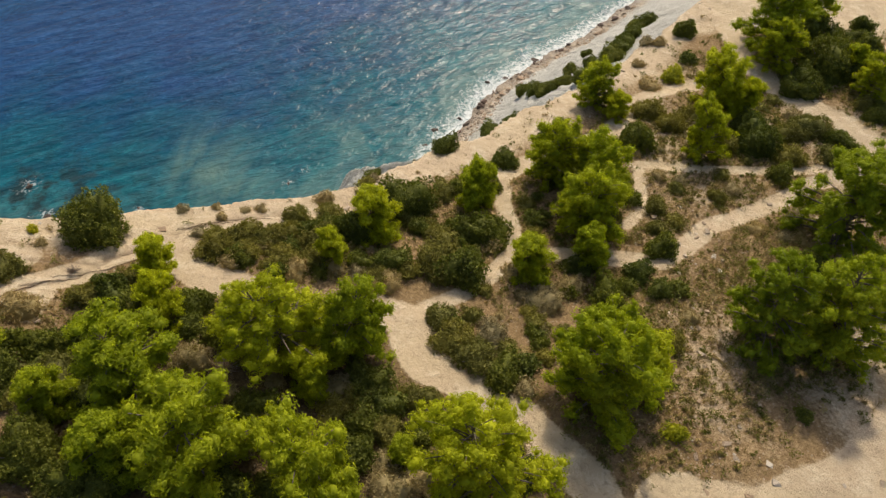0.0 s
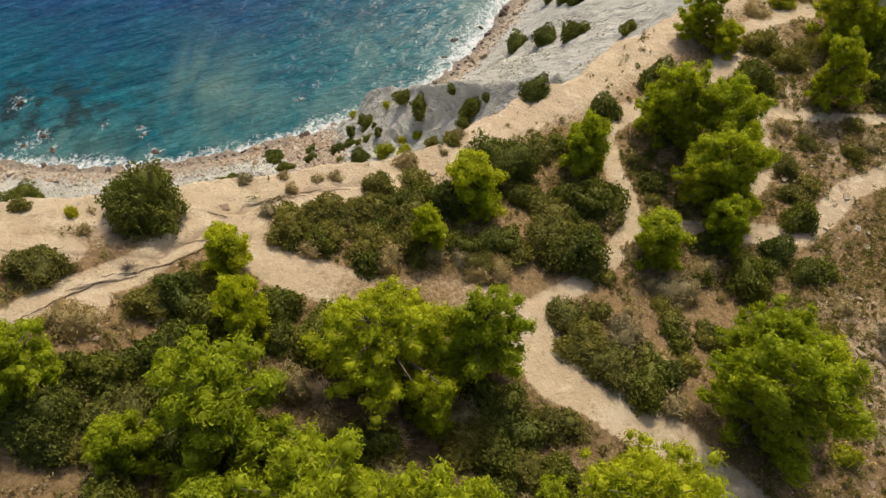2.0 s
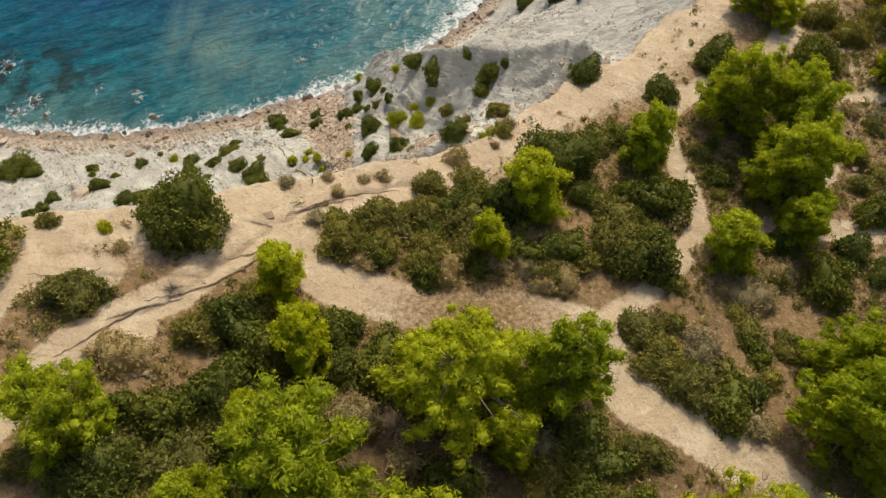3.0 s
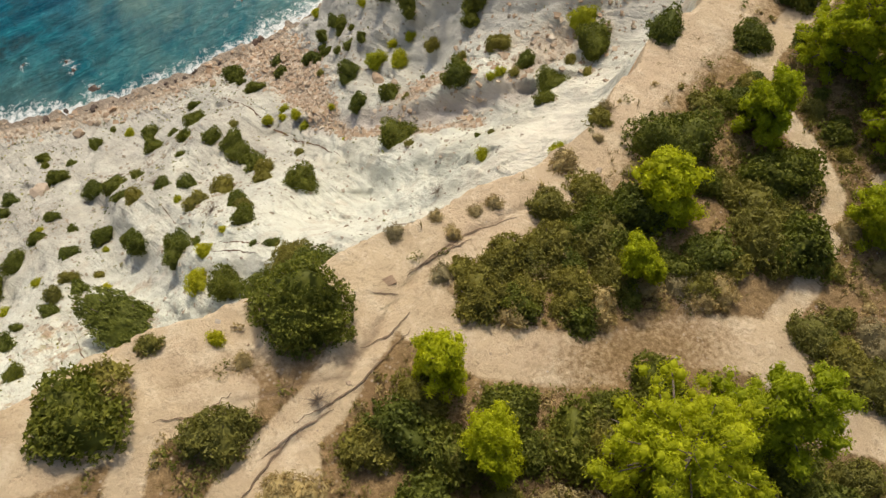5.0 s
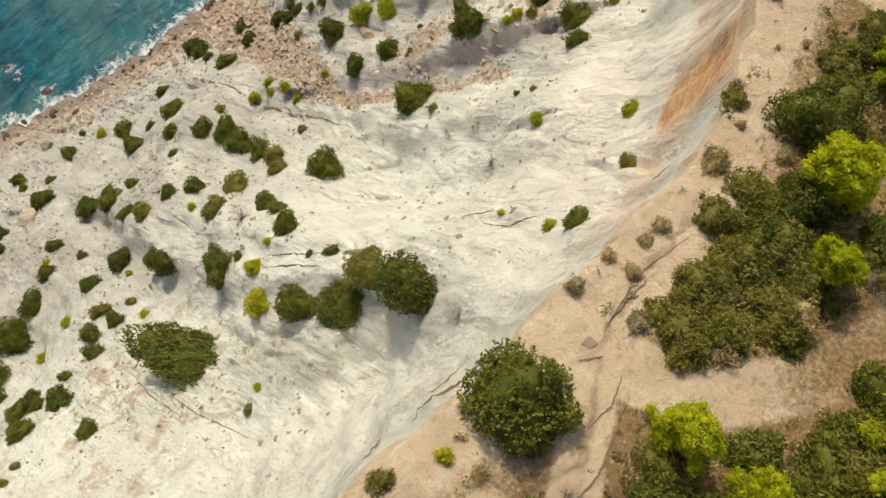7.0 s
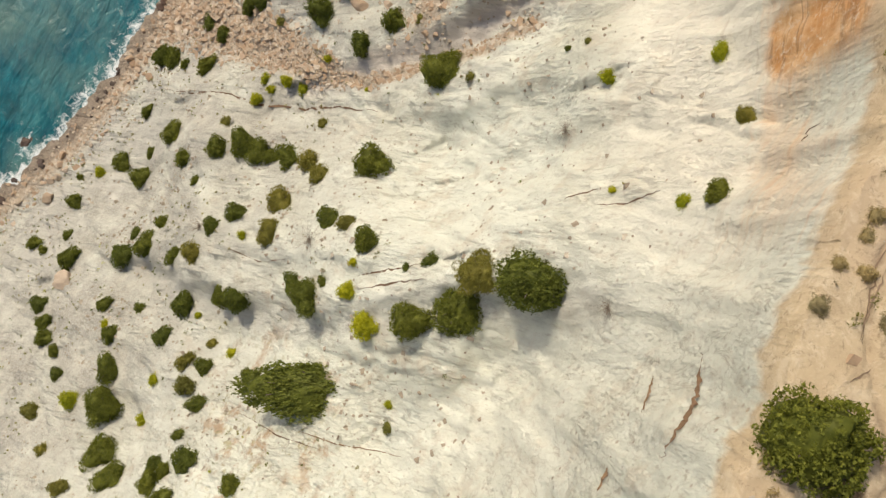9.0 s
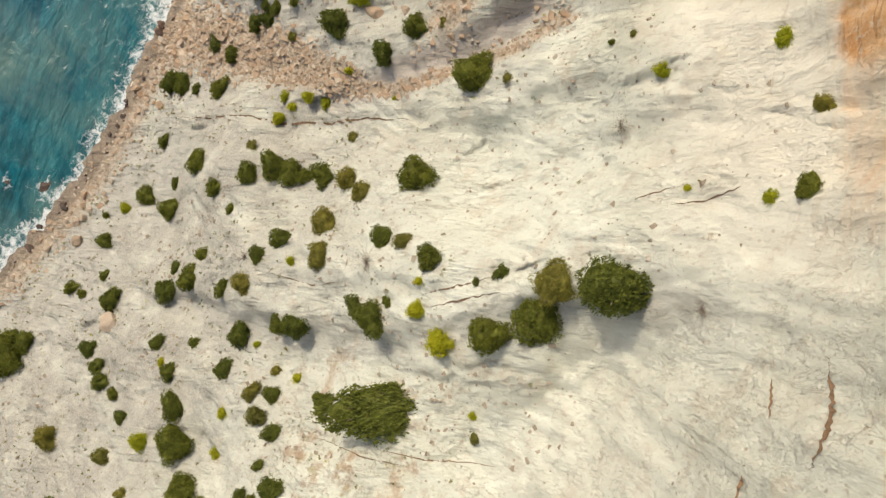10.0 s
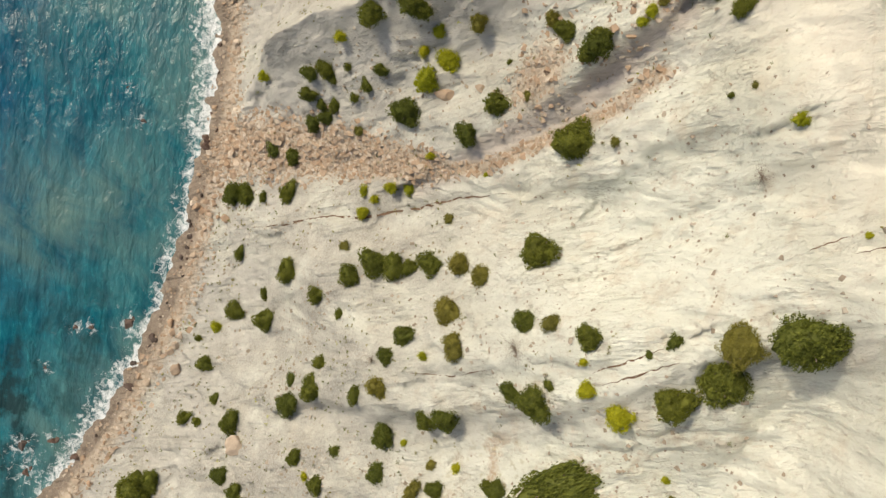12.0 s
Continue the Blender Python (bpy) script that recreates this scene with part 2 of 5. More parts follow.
    normal = bump(n, l, swell, 1.0, 0.45)
    normal = bump(n, l, chop, 0.8, 0.2, normal)
    l.new(bump(n, l, ripple, 0.5, 0.03, normal), p.inputs["Normal"])
    return m


def leaf_material(name, dark, light, glow, through_share=0.35, rough=0.55):
    """Leaves: varied from plant to plant and clump to clump, and letting some light through."""
    m, n, l, p = material(name)
    info, geo = n.new("ShaderNodeObjectInfo"), n.new("ShaderNodeNewGeometry")
    clump = noise_tex(n, l, geo.outputs["Position"], 2.6, 4, 0.6)
    fac = maths(n, l, "ADD", maths(n, l, "MULTIPLY", geo.outputs["Random Per Island"], 0.32), maths(n, l, "MULTIPLY", clump, 0.68))
    colour = mix(n, l, ramp(n, l, fac, [(0.2, 0.0), (0.75, 1.0)]), dark, light)
    shade = ramp(n, l, info.outputs["Random"], [(0.0, (0.80, 0.84, 0.9)), (1.0, (1.16, 1.10, 0.95))])
    colour = mix(n, l, 1.0, colour, shade, "MULTIPLY")
    l.new(colour, p.inputs["Base Color"])
    p.inputs["Roughness"].default_value, p.inputs["Specular IOR Level"].default_value = rough, 0.12
    back = n.new("ShaderNodeBsdfTranslucent")
    l.new(mix(n, l, 1.0, colour, glow, "MULTIPLY"), back.inputs["Color"])
    both = n.new("ShaderNodeMixShader")
    both.inputs["Fac"].default_value = through_share
    l.new(p.outputs["BSDF"], both.inputs[1])
    l.new(back.outputs["BSDF"], both.inputs[2])
    l.new(both.outputs["Shader"], n["Material Output"].inputs["Surface"])
    return m


def bark_material(name, a, b):
    m, n, l, p = material(name)
    pos = n.new("ShaderNodeNewGeometry").outputs["Position"]
    grain = noise_tex(n, l, pos, 9.0, 6, 0.7, (1, 1, 0.3))
    l.new(mix(n, l, ramp(n, l, grain, [(0.35, 0.0), (0.65, 1.0)]), a, b), p.inputs["Base Color"])
    p.inputs["Roughness"].default_value = 0.9
    l.new(bump(n, l, grain, 0.7, 0.03), p.inputs["Normal"])
    return m


def rock_material(name, a, b, c):
    m, n, l, p = material(name)
    geo, info = n.new("ShaderNodeNewGeometry"), n.new("ShaderNodeObjectInfo")
    mid, fine = noise_tex(n, l, geo.outputs["Position"], 1.8, 6, 0.65), noise_tex(n, l, geo.outputs["Position"], 12.0, 5, 0.7)
    pick = maths(n, l, "FRACT", maths(n, l, "ADD", info.outputs["Random"], geo.outputs["Random Per Island"]))
    base = ramp(n, l, pick, [(0.0, a), (0.5, b), (1.0, c)])
    base = mix(n, l, ramp(n, l, mid, [(0.35, 0.35), (0.65, 0.0)]), base, mix(n, l, 1.0, base, (0.5, 0.46, 0.42), "MULTIPLY"))
    l.new(base, p.inputs["Base Color"])
    p.inputs["Roughness"].default_value = 0.85
    l.new(bump(n, l, fine, 0.7, 0.06, bump(n, l, mid, 0.6, 0.2)), p.inputs["Normal"])
    return m


GROUND, WATER = ground_material(), water_material()
PINE = leaf_material("pine_needles", (0.20, 0.24, 0.013), (0.49, 0.53, 0.022), (1.45, 1.45, 0.45), 0.45)
DARK_PINE = leaf_material("deep_green_needles", (0.16, 0.205, 0.012), (0.40, 0.455, 0.02), (1.35, 1.4, 0.45), 0.42)
LEAVES = {
    "dark": leaf_material("dark_green_leaves", (0.062, 0.078, 0.015), (0.195, 0.21, 0.036), (1.3, 1.4, 0.7), 0.25),
    "olive": leaf_material("olive_brown_leaves", (0.125, 0.12, 0.03), (0.27, 0.25, 0.055), (1.3, 1.3, 0.8), 0.28),
    "bright": leaf_material("yellow_green_leaves", (0.25, 0.27, 0.018), (0.52, 0.51, 0.03), (1.3, 1.3, 0.6), 0.38),
    "dry": leaf_material("dry_brown_leaves", (0.25, 0.20, 0.095), (0.44, 0.36, 0.18), (1.2, 1.1, 0.9), 0.25),
}
GRASS = leaf_material("dry_grass", (0.22, 0.17, 0.075), (0.40, 0.32, 0.15), (1.2, 1.1, 0.8), 0.3)
BARK = bark_material("grey_brown_bark", (0.10, 0.075, 0.055), (0.24, 0.19, 0.15))
TWIG = bark_material("bleached_twigs", (0.22, 0.17, 0.12), (0.36, 0.30, 0.24))
ROCK = rock_material("warm_shore_rock", (0.47, 0.385, 0.285), (0.41, 0.285, 0.18), (0.59, 0.52, 0.42))
WET_ROCK = rock_material("dark_wet_rock", (0.07, 0.05, 0.04), (0.10, 0.075, 0.06), (0.14, 0.085, 0.06))
PALE_ROCK = rock_material("brown_marl_stone", (0.42, 0.36, 0.27), (0.32, 0.26, 0.19), (0.56, 0.50, 0.40))
# Dark colours that stand for the shade inside ruts and cracks.
RUT_SHADE = rock_material("rut_shade_earth", (0.27, 0.19, 0.12), (0.22, 0.15, 0.095), (0.33, 0.24, 0.16))
CRACK_SHADE = rock_material("crack_shade_ochre", (0.20, 0.12, 0.06), (0.15, 0.09, 0.05), (0.24, 0.15, 0.08))


# ---- the land and the sea ----
EDGE = [(-120, -12), (-60, 7), (-30, 16.2), (-23, 18.8), (-19.6, 20.5), (-16.8, 20.9), (-14, 21.7), (-12, 22.7), (-9.5, 23.5), (-6.8, 24.4),
        (-4.4, 26.0), (-1.8, 28.2), (2.1, 31.5), (5, 34.5), (8.2, 37.1), (12.7, 40.9), (16, 45), (20.2, 49.6), (45, 78), (110, 150), (400, 440)]
SHORE = [(-400, 96), (-160, 78), (-100, 72), (-64, 69.2), (-55, 68.3), (-49, 68.4), (-41, 68.8), (-32.3, 71), (-20, 75), (-10.3, 79.5),
         (-1, 87), (6, 97), (10.6, 105), (20, 114), (30, 122), (43, 135), (110, 205), (400, 500)]


def lattice(ix, iy, seed):
    """A repeatable random number from 0 to 1 for each whole-number place."""
    h = (ix.astype(np.int64) * 374761393 + iy.astype(np.int64) * 668265263 + seed * 974711) & 0x7FFFFFFF
    h = ((h ^ (h >> 13)) * 1274126177) & 0x7FFFFFFF
    return ((h ^ (h >> 16)) & 0xFFFF) / 65535.0


def value_noise(x, y, seed=0):
    ix, iy = np.floor(x), np.floor(y)
    fx, fy = x - ix, y - iy
    fx, fy = fx * fx * fx * (fx * (fx * 6 - 15) + 10), fy * fy * fy * (fy * (fy * 6 - 15) + 10)
    a, b = lattice(ix, iy, seed), lattice(ix + 1, iy, seed)
    c, d = lattice(ix, iy + 1, seed), lattice(ix + 1, iy + 1, seed)
    return (a + (b - a) * fx) * (1 - fy) + (c + (d - c) * fx) * fy


def fbm(x, y, seed=0, octaves=4, gain=0.5):
    total, size, norm = 0.0, 1.0, 0.0
    for k in range(octaves):
        ca, sa = np.cos(0.6 * k), np.sin(0.6 * k)
        total = total + size * (value_noise((x * ca - y * sa) * 2**k, (x * sa + y * ca) * 2**k, seed + 17 * k) * 2 - 1)
        norm, size = norm + size, size * gain
    return total / norm


def away(line, x, y):
    """Distance from a polyline, the side (positive to the left of its run) and the length run along it."""
    best, side, run, length = np.full(x.shape, 1e9), np.zeros(x.shape), np.zeros(x.shape), 0.0
    for (ax, ay), (bx, by) in zip(line[:-1], line[1:]):
        dx, dy = bx - ax, by - ay
        n = dx * dx + dy * dy
        k = np.clip(((x - ax) * dx + (y - ay) * dy) / n, 0, 1)
        ex, ey = x - ax - k * dx, y - ay - k * dy
        d = np.hypot(ex, ey)
        near = d < best
        best = np.where(near, d, best)
        side = np.where(near, np.where(dx * ey - dy * ex >= 0, 1.0, -1.0), side)
        run = np.where(near, length + k * np.sqrt(n), run)
        length += np.sqrt(n)
    return best, side, run


def plateau(x, y):
    u, v = np.clip(x, -42, 27) / 10, (np.clip(y, -8, 52) - 20) / 10
    return 54.15 - 1.511 * u - 1.359 * v + 0.194 * u * u + 0.389 * u * v - 0.032 * v * v


STEPS = [0, 0.006, 0.016, 0.04, 0.08, 0.13, 0.16, 0.22, 0.3, 0.4, 0.52, 0.63, 0.75, 0.87, 0.94, 1.0]
WEST = [1, 0.83, 0.765, 0.70, 0.625, 0.58, 0.55, 0.515, 0.455, 0.37, 0.285, 0.20, 0.125, 0.055, 0.018, 0.006]
EAST = [1, 0.925, 0.875, 0.835, 0.785, 0.735, 0.69, 0.62, 0.53, 0.445, 0.36, 0.28, 0.195, 0.075, 0.02, 0.006]


def soft_bump(d, width):
    return np.exp(-((d / width) ** 2))


# Lines of the relief: a spur above the sea, gullies and the ledges beside them.
SPUR = [(-19.5, 71.6), (-16.5, 71.0), (-13.2, 69.7), (-11.3, 67.5), (-9.4, 65.1), (-8.1, 62), (-3, 57), (5, 49), (9, 42)]
SCARP = [(-17, 51), (-14.9, 49), (-10.9, 46.5), (-7.4, 43.6), (-4.9, 42.4), (-1, 41)]
TONGUE = [(-23.7, 73.4), (-21.7, 68.4), (-19.4, 62.6), (-17.9, 58), (-16.8, 53.5), (-15.6, 49.7)]
DEBRIS = [(-16, 50.5), (-14, 46.5), (-10.8, 43.8), (-7.2, 40.7), (-4.2, 39.5)]
GULLIES = [([(-24, 70), (-17.2, 53.4), (-13.8, 47.0), (-9.5, 43.3), (-4.6, 40.6), (0, 37.0)], 1.2, 2.0),
           ([(-41, 50), (-33.9, 38.4), (-27.5, 32.6), (-20.3, 28.6), (-17.5, 26.4), (-15.5, 24.6)], 2.3, 1.5),
           ([(-27, 60), (-23.4, 55.0), (-19.3, 49.8), (-15.6, 44.5), (-12.2, 37.9), (-7.5, 34.4)], 1.2, 1.2),
           ([(-14, 34.6), (-10.5, 32.4), (-8.5, 31.2), (-6.0, 29.6), (-4.0, 28.8)], 1.3, 1.0),
           ([(-31.7, 42.6), (-26.7, 37.4), (-22.8, 33.3), (-19.1, 31.2)], 0.9, 0.7),
           ([(-12.2, 37.9), (-10.0, 37.3), (-8.2, 36.2), (-7.2, 34.6)], 1.3, 1.0),
           ([(-49.5, 55.6), (-43.9, 52.2), (-35.1, 43.0)], 0.7, 1.0)]

# Swells and hollows of the slope: centre, height and reach.
SWELLS = [(4.8, 41.8, -2.71, 13), (-25.7, 35.8, 0.83, 6.5), (-27.6, 55.5, 4.44, 6.5), (-11.3, 67.5, -2.09, 13), (-19.6, 21.5, -5.42, 4.2), (-33.9, 44.7, 2.59, 6.5),
          (-36.3, 31.3, -2.26, 9), (-4.9, 43.7, 0.96, 4.2), (-22.6, 29.9, 0.73, 4.2), (-46.2, 50.4, 1.61, 4.2), (-47.8, 38.6, -2.26, 4.2), (-6.2, 52.8, -1.88, 4.2),
          (-28.6, 23.9, -2.06, 4.2), (-25.7, 35.8, 2.16, 9), (-16, 36.2, -4.22, 4.2), (4.8, 41.8, -3.4, 9), (-10.4, 32, -2.94, 4.2), (-19.6, 32.2, 2.73, 9),
          (-36.2, 57.8, -2.3, 6.5), (-18.3, 39.7, 1.25, 4.2), (-19.6, 21.5, -2.43, 6.5), (-1.4, 44.8, 1.59, 4.2), (-35.9, 51, 1.64, 9), (-6.2, 33, 1.16, 4.2)]


def along(x, y):
    """Coast coordinates: 0 at the cliff's lip to 1 at the water, the run along the shore, and the sides."""
    de, se, _ = away(EDGE, x, y)
    ds, ss, run = away(SHORE, x, y)
    return np.clip(de / (de + ds + 1e-6), 0, 1), run, de * se, -ds * ss


def terrain(x, y, fine=True):
    x, y = np.asarray(x, float), np.asarray(y, float)
    wob = 0.45 * fbm(x * 0.45, y * 0.45, 5, 3) if fine else 0.0
    s, run, out, inland = along(x + wob, y - wob)
    k = np.clip((x + 30) / 22, 0, 1)
    k = k * k * (3 - 2 * k)
    ratio = np.interp(s, STEPS, WEST) * (1 - k) + np.interp(s, STEPS, EAST) * k
    top = plateau(x, y)
    on_slope = (out > 0) & (inland > 0)
    fade = np.clip(out / 6, 0, 1) * np.clip(inland / 9, 0, 1)
    z = np.where(out > 0, top * ratio, top)
    brow = np.clip(out / 2.5, 0, 1) * np.clip(inland / 6, 0, 1)
    for cx, cy, high, wide in SWELLS:
        z = z + brow * high * soft_bump(np.hypot(x - cx, y - cy), wide)
    d, side, _ = away(SPUR, x, y)
    z = z + np.clip(out / 10, 0, 1) * np.clip((inland - 1) / 7, 0, 1) * 9.8 * np.where(side > 0, np.exp(-d / 4.2), np.exp(-d / 6.2))
    d, side, _ = away(SCARP, x + 0.6 * fbm(x * 0.6, y * 0.6, 11, 3), y)
    z = z + fade * 0.6 * np.tanh(d * side / 0.8) * soft_bump(d, 4.0)
    for line, depth, width in GULLIES:
        d, side, _ = away(line, x + 0.5 * fbm(x * 0.5, y * 0.5, 9, 2), y)
        z = z - fade * 0.6 * depth * np.where(side > 0, soft_bump(d, width * 0.75), soft_bump(d, width * 2.6))
    if fine:
        # Rills run down the slope, ledges across it.
        warp = 1.6 * fbm(x * 0.16, y * 0.16, 21, 3)
        rill = 1 - np.abs(fbm((run + 2.5 * warp) * 0.30, s * 5.0, 31, 4))
        small = 1 - np.abs(fbm((run + warp) * 0.95, s * 14.0 + warp, 37, 3))
        z = z + fade * (0.5 * (rill - 0.75) + 0.38 * (small - 0.75) + 0.45 * fbm(x * 0.12, y * 0.12, 41, 3))
        ledge = fbm((x * 0.75 + y * 0.66) * 0.55 + warp, (y * 0.75 - x * 0.66) * 0.09, 43, 4)
        z = z + fade * 0.35 * np.abs(ledge)
        z = z + np.where(out <= 0, 0.16 * fbm(x * 0.5, y * 0.5, 51, 5), np.where(on_slope, 0.14 * fbm(x * 1.7, y * 1.7, 53, 3), 0))
        near_lip = np.clip(out / 0.8, 0, 1) * np.clip((9 - out) / 5, 0, 1) * np.clip(1.3 - np.abs(x + 4) / 8, 0, 1)
        flake = 3.0 * fbm((run + 0.8 * warp) * 0.26, out * 0.10, 45, 5, 0.6) + 1.4 * fbm(x * 0.3, y * 0.3, 46, 2)
        flake = flake % 1.0
        z = z + (0.16 * fade + 0.42 * near_lip) * np.minimum(flake / 0.72, (1 - flake) / 0.28) * np.clip(0.6 + 1.6 * fbm(x * 0.2, y * 0.2, 47, 2), 0, 1)
        shore = np.clip(1 - np.abs(inland - 2.5) / 4.5, 0, 1)
        z = z + shore * 0.28 * np.abs(fbm(x * 0.9, y * 0.9, 61, 4))
    # Under the water the ground goes on down.
    return np.where(inland <= 0, 0.25 + inland * 0.22 + (0.25 * fbm(x * 0.6, y * 0.6, 67, 4) if fine else 0), z)


# Trodden ways on top: line and half width in metres.
WAYS = [([(6.4, 7.0), (5.0, 9.6), (3.1, 11.8), (1.1, 13.3), (-0.6, 14.2), (-1.3, 15.4), (-1.5, 16.7)], 0.75),
        ([(-1.5, 16.7), (-3.3, 17.2), (-5.9, 17.3), (-8.4, 17.5), (-10.2, 18.2), (-11.7, 19.6)], 0.8),
        ([(-1.4, 17.0), (0.7, 18.3), (2.4, 19.9), (3.4, 21.4), (3.5, 23.2), (3.2, 24.8), (3.4, 27.5)], 0.3),
        ([(3.5, 27.7), (4.9, 28.9), (7.2, 30.3), (10.3, 32.3), (12.3, 35.2), (14.1, 36.9), (16.9, 37.9)], 0.45),
        ([(5.5, 21.4), (7.6, 21.5), (10.7, 21.2), (12.1, 22.3), (14.1, 24.1), (18.2, 26.0), (21.1, 27.8), (25.8, 29.0), (34, 31)], 0.38),
        ([(11.0, 29.2), (15.2, 28.9), (20.1, 28.8), (25.4, 29.4)], 0.2),
        ([(34, 27), (26.4, 30.3), (24.9, 33.9), (22.4, 36.8), (21.5, 40.0), (21.5, 44.5), (21.6, 49.0)], 0.7),
        ([(11.3, 29.2), (10.7, 25.2), (9.5, 23.8)], 0.15),
        ([(-12.2, 20.6), (-13.7, 18.9), (-14.9, 17.5), (-16.1, 16.5), (-17.0, 15.7), (-17.6, 14.8), (-19, 12)], 0.5),
        ([(-17.1, 18.1), (-18.7, 18.0), (-20.1, 17.6), (-24, 16.6)], 0.5),
        ([(-15.4, 17.1), (-15.5, 15.0)], 0.2), ([(-19.1, 17.7), (-19.6, 16.5), (-19.7, 15.0)], 0.3),
        ([(8.5, 8.0), (11.8, 7.6), (16, 9.2), (20, 12.0), (28, 14)], 1.9), ([(24.4, 47.7), (30.7, 46.4), (38, 48)], 3.0)]
RUTS = [([(-7.7, 22.8), (-10.1, 21.9), (-11.9, 20.7), (-13.7, 18.7), (-14.9, 17.2), (-16.3, 16.3)], 0.16),
        ([(-11.2, 21.3), (-12.4, 20.1), (-14.3, 18.2), (-15.5, 18.1), (-17.9, 17.8)], 0.11), ([(-13.3, 20.5), (-12.5, 20.4), (-11.9, 20.7)], 0.10)]


def spacing(lo, hi, step, far_lo, far_hi, grow=1.12):
    """Grid lines: even from lo to hi, wider and wider beyond."""
    mid = list(np.arange(lo, hi + step / 2, step))
    below, above, d = [], [], step
    while mid[0] - sum(below) > far_lo:
        d *= grow
        below.append(d)
    d = step
    while mid[-1] + sum(above) < far_hi:
        d *= grow
        above.append(d)
    return np.array(list(mid[0] - np.cumsum(below))[::-1] + mid + list(mid[-1] + np.cumsum(above)))


def sheet(name, xs, ys, height, mat, masks):
    gx, gy = np.meshgrid(xs, ys)
    gz = height(gx, gy)
    nx, ny = len(xs), len(ys)
    mesh = bpy.data.meshes.new(name)
    mesh.vertices.add(nx * ny)
    mesh.vertices.foreach_set("co", np.stack([gx, gy, gz], -1).astype(np.float32).ravel())
    a = (np.arange(ny - 1)[:, None] * nx + np.arange(nx - 1)[None]).ravel()
    quads = np.stack([a, a + 1, a + nx + 1, a + nx], -1)
    mesh.loops.add(quads.size)
    mesh.polygons.add(len(quads))
    mesh.loops.foreach_set("vertex_index", quads.ravel().astype(np.int32))
    mesh.polygons.foreach_set("loop_start", np.arange(0, quads.size, 4, dtype=np.int32))
    mesh.polygons.foreach_set("use_smooth", np.ones(len(quads), dtype=bool))
    mesh.update(calc_edges=True)
    mesh.materials.append(mat)
    for key, values in masks(gx, gy).items():
        mesh.attributes.new(key, "FLOAT", "POINT").data.foreach_set("value", np.asarray(values, np.float32).ravel())
    return new(name, mesh)


def way_mask(x, y):
    total = np.zeros(x.shape)
    wob = 0.25 * fbm(x * 0.7, y * 0.7, 71, 3)
    for line, half in WAYS:
        d, _, _ = away(line, x, y)
        total = np.maximum(total, np.clip(1.0 - (d + wob * min(1, half) - half) / 0.32, 0, 1))
    return total


def bare_rim(x, y, out):
    """The trodden strip along the lip."""
    width = 3.4 + 1.2 * fbm(x * 0.13, y * 0.13, 73, 3)
    return np.clip(1.2 - (-out) / width, 0, 1) * (out < 1)


def ground_height(x, y):
    z = terrain(x, y)
    _, _, out, _ = along(x, y)
    flat = out < 0
    z = z - np.where(flat, 0.03 * way_mask(x, y), 0)
    for line, depth in RUTS:
        d, _, _ = away(line, x + 0.2 * fbm(x * 1.5, y * 1.5, 75, 2), y + 0.15 * fbm(x * 1.7, y * 1.7, 76, 2))
        z = z - 0.5 * depth * soft_bump(d, 0.11)
    return z


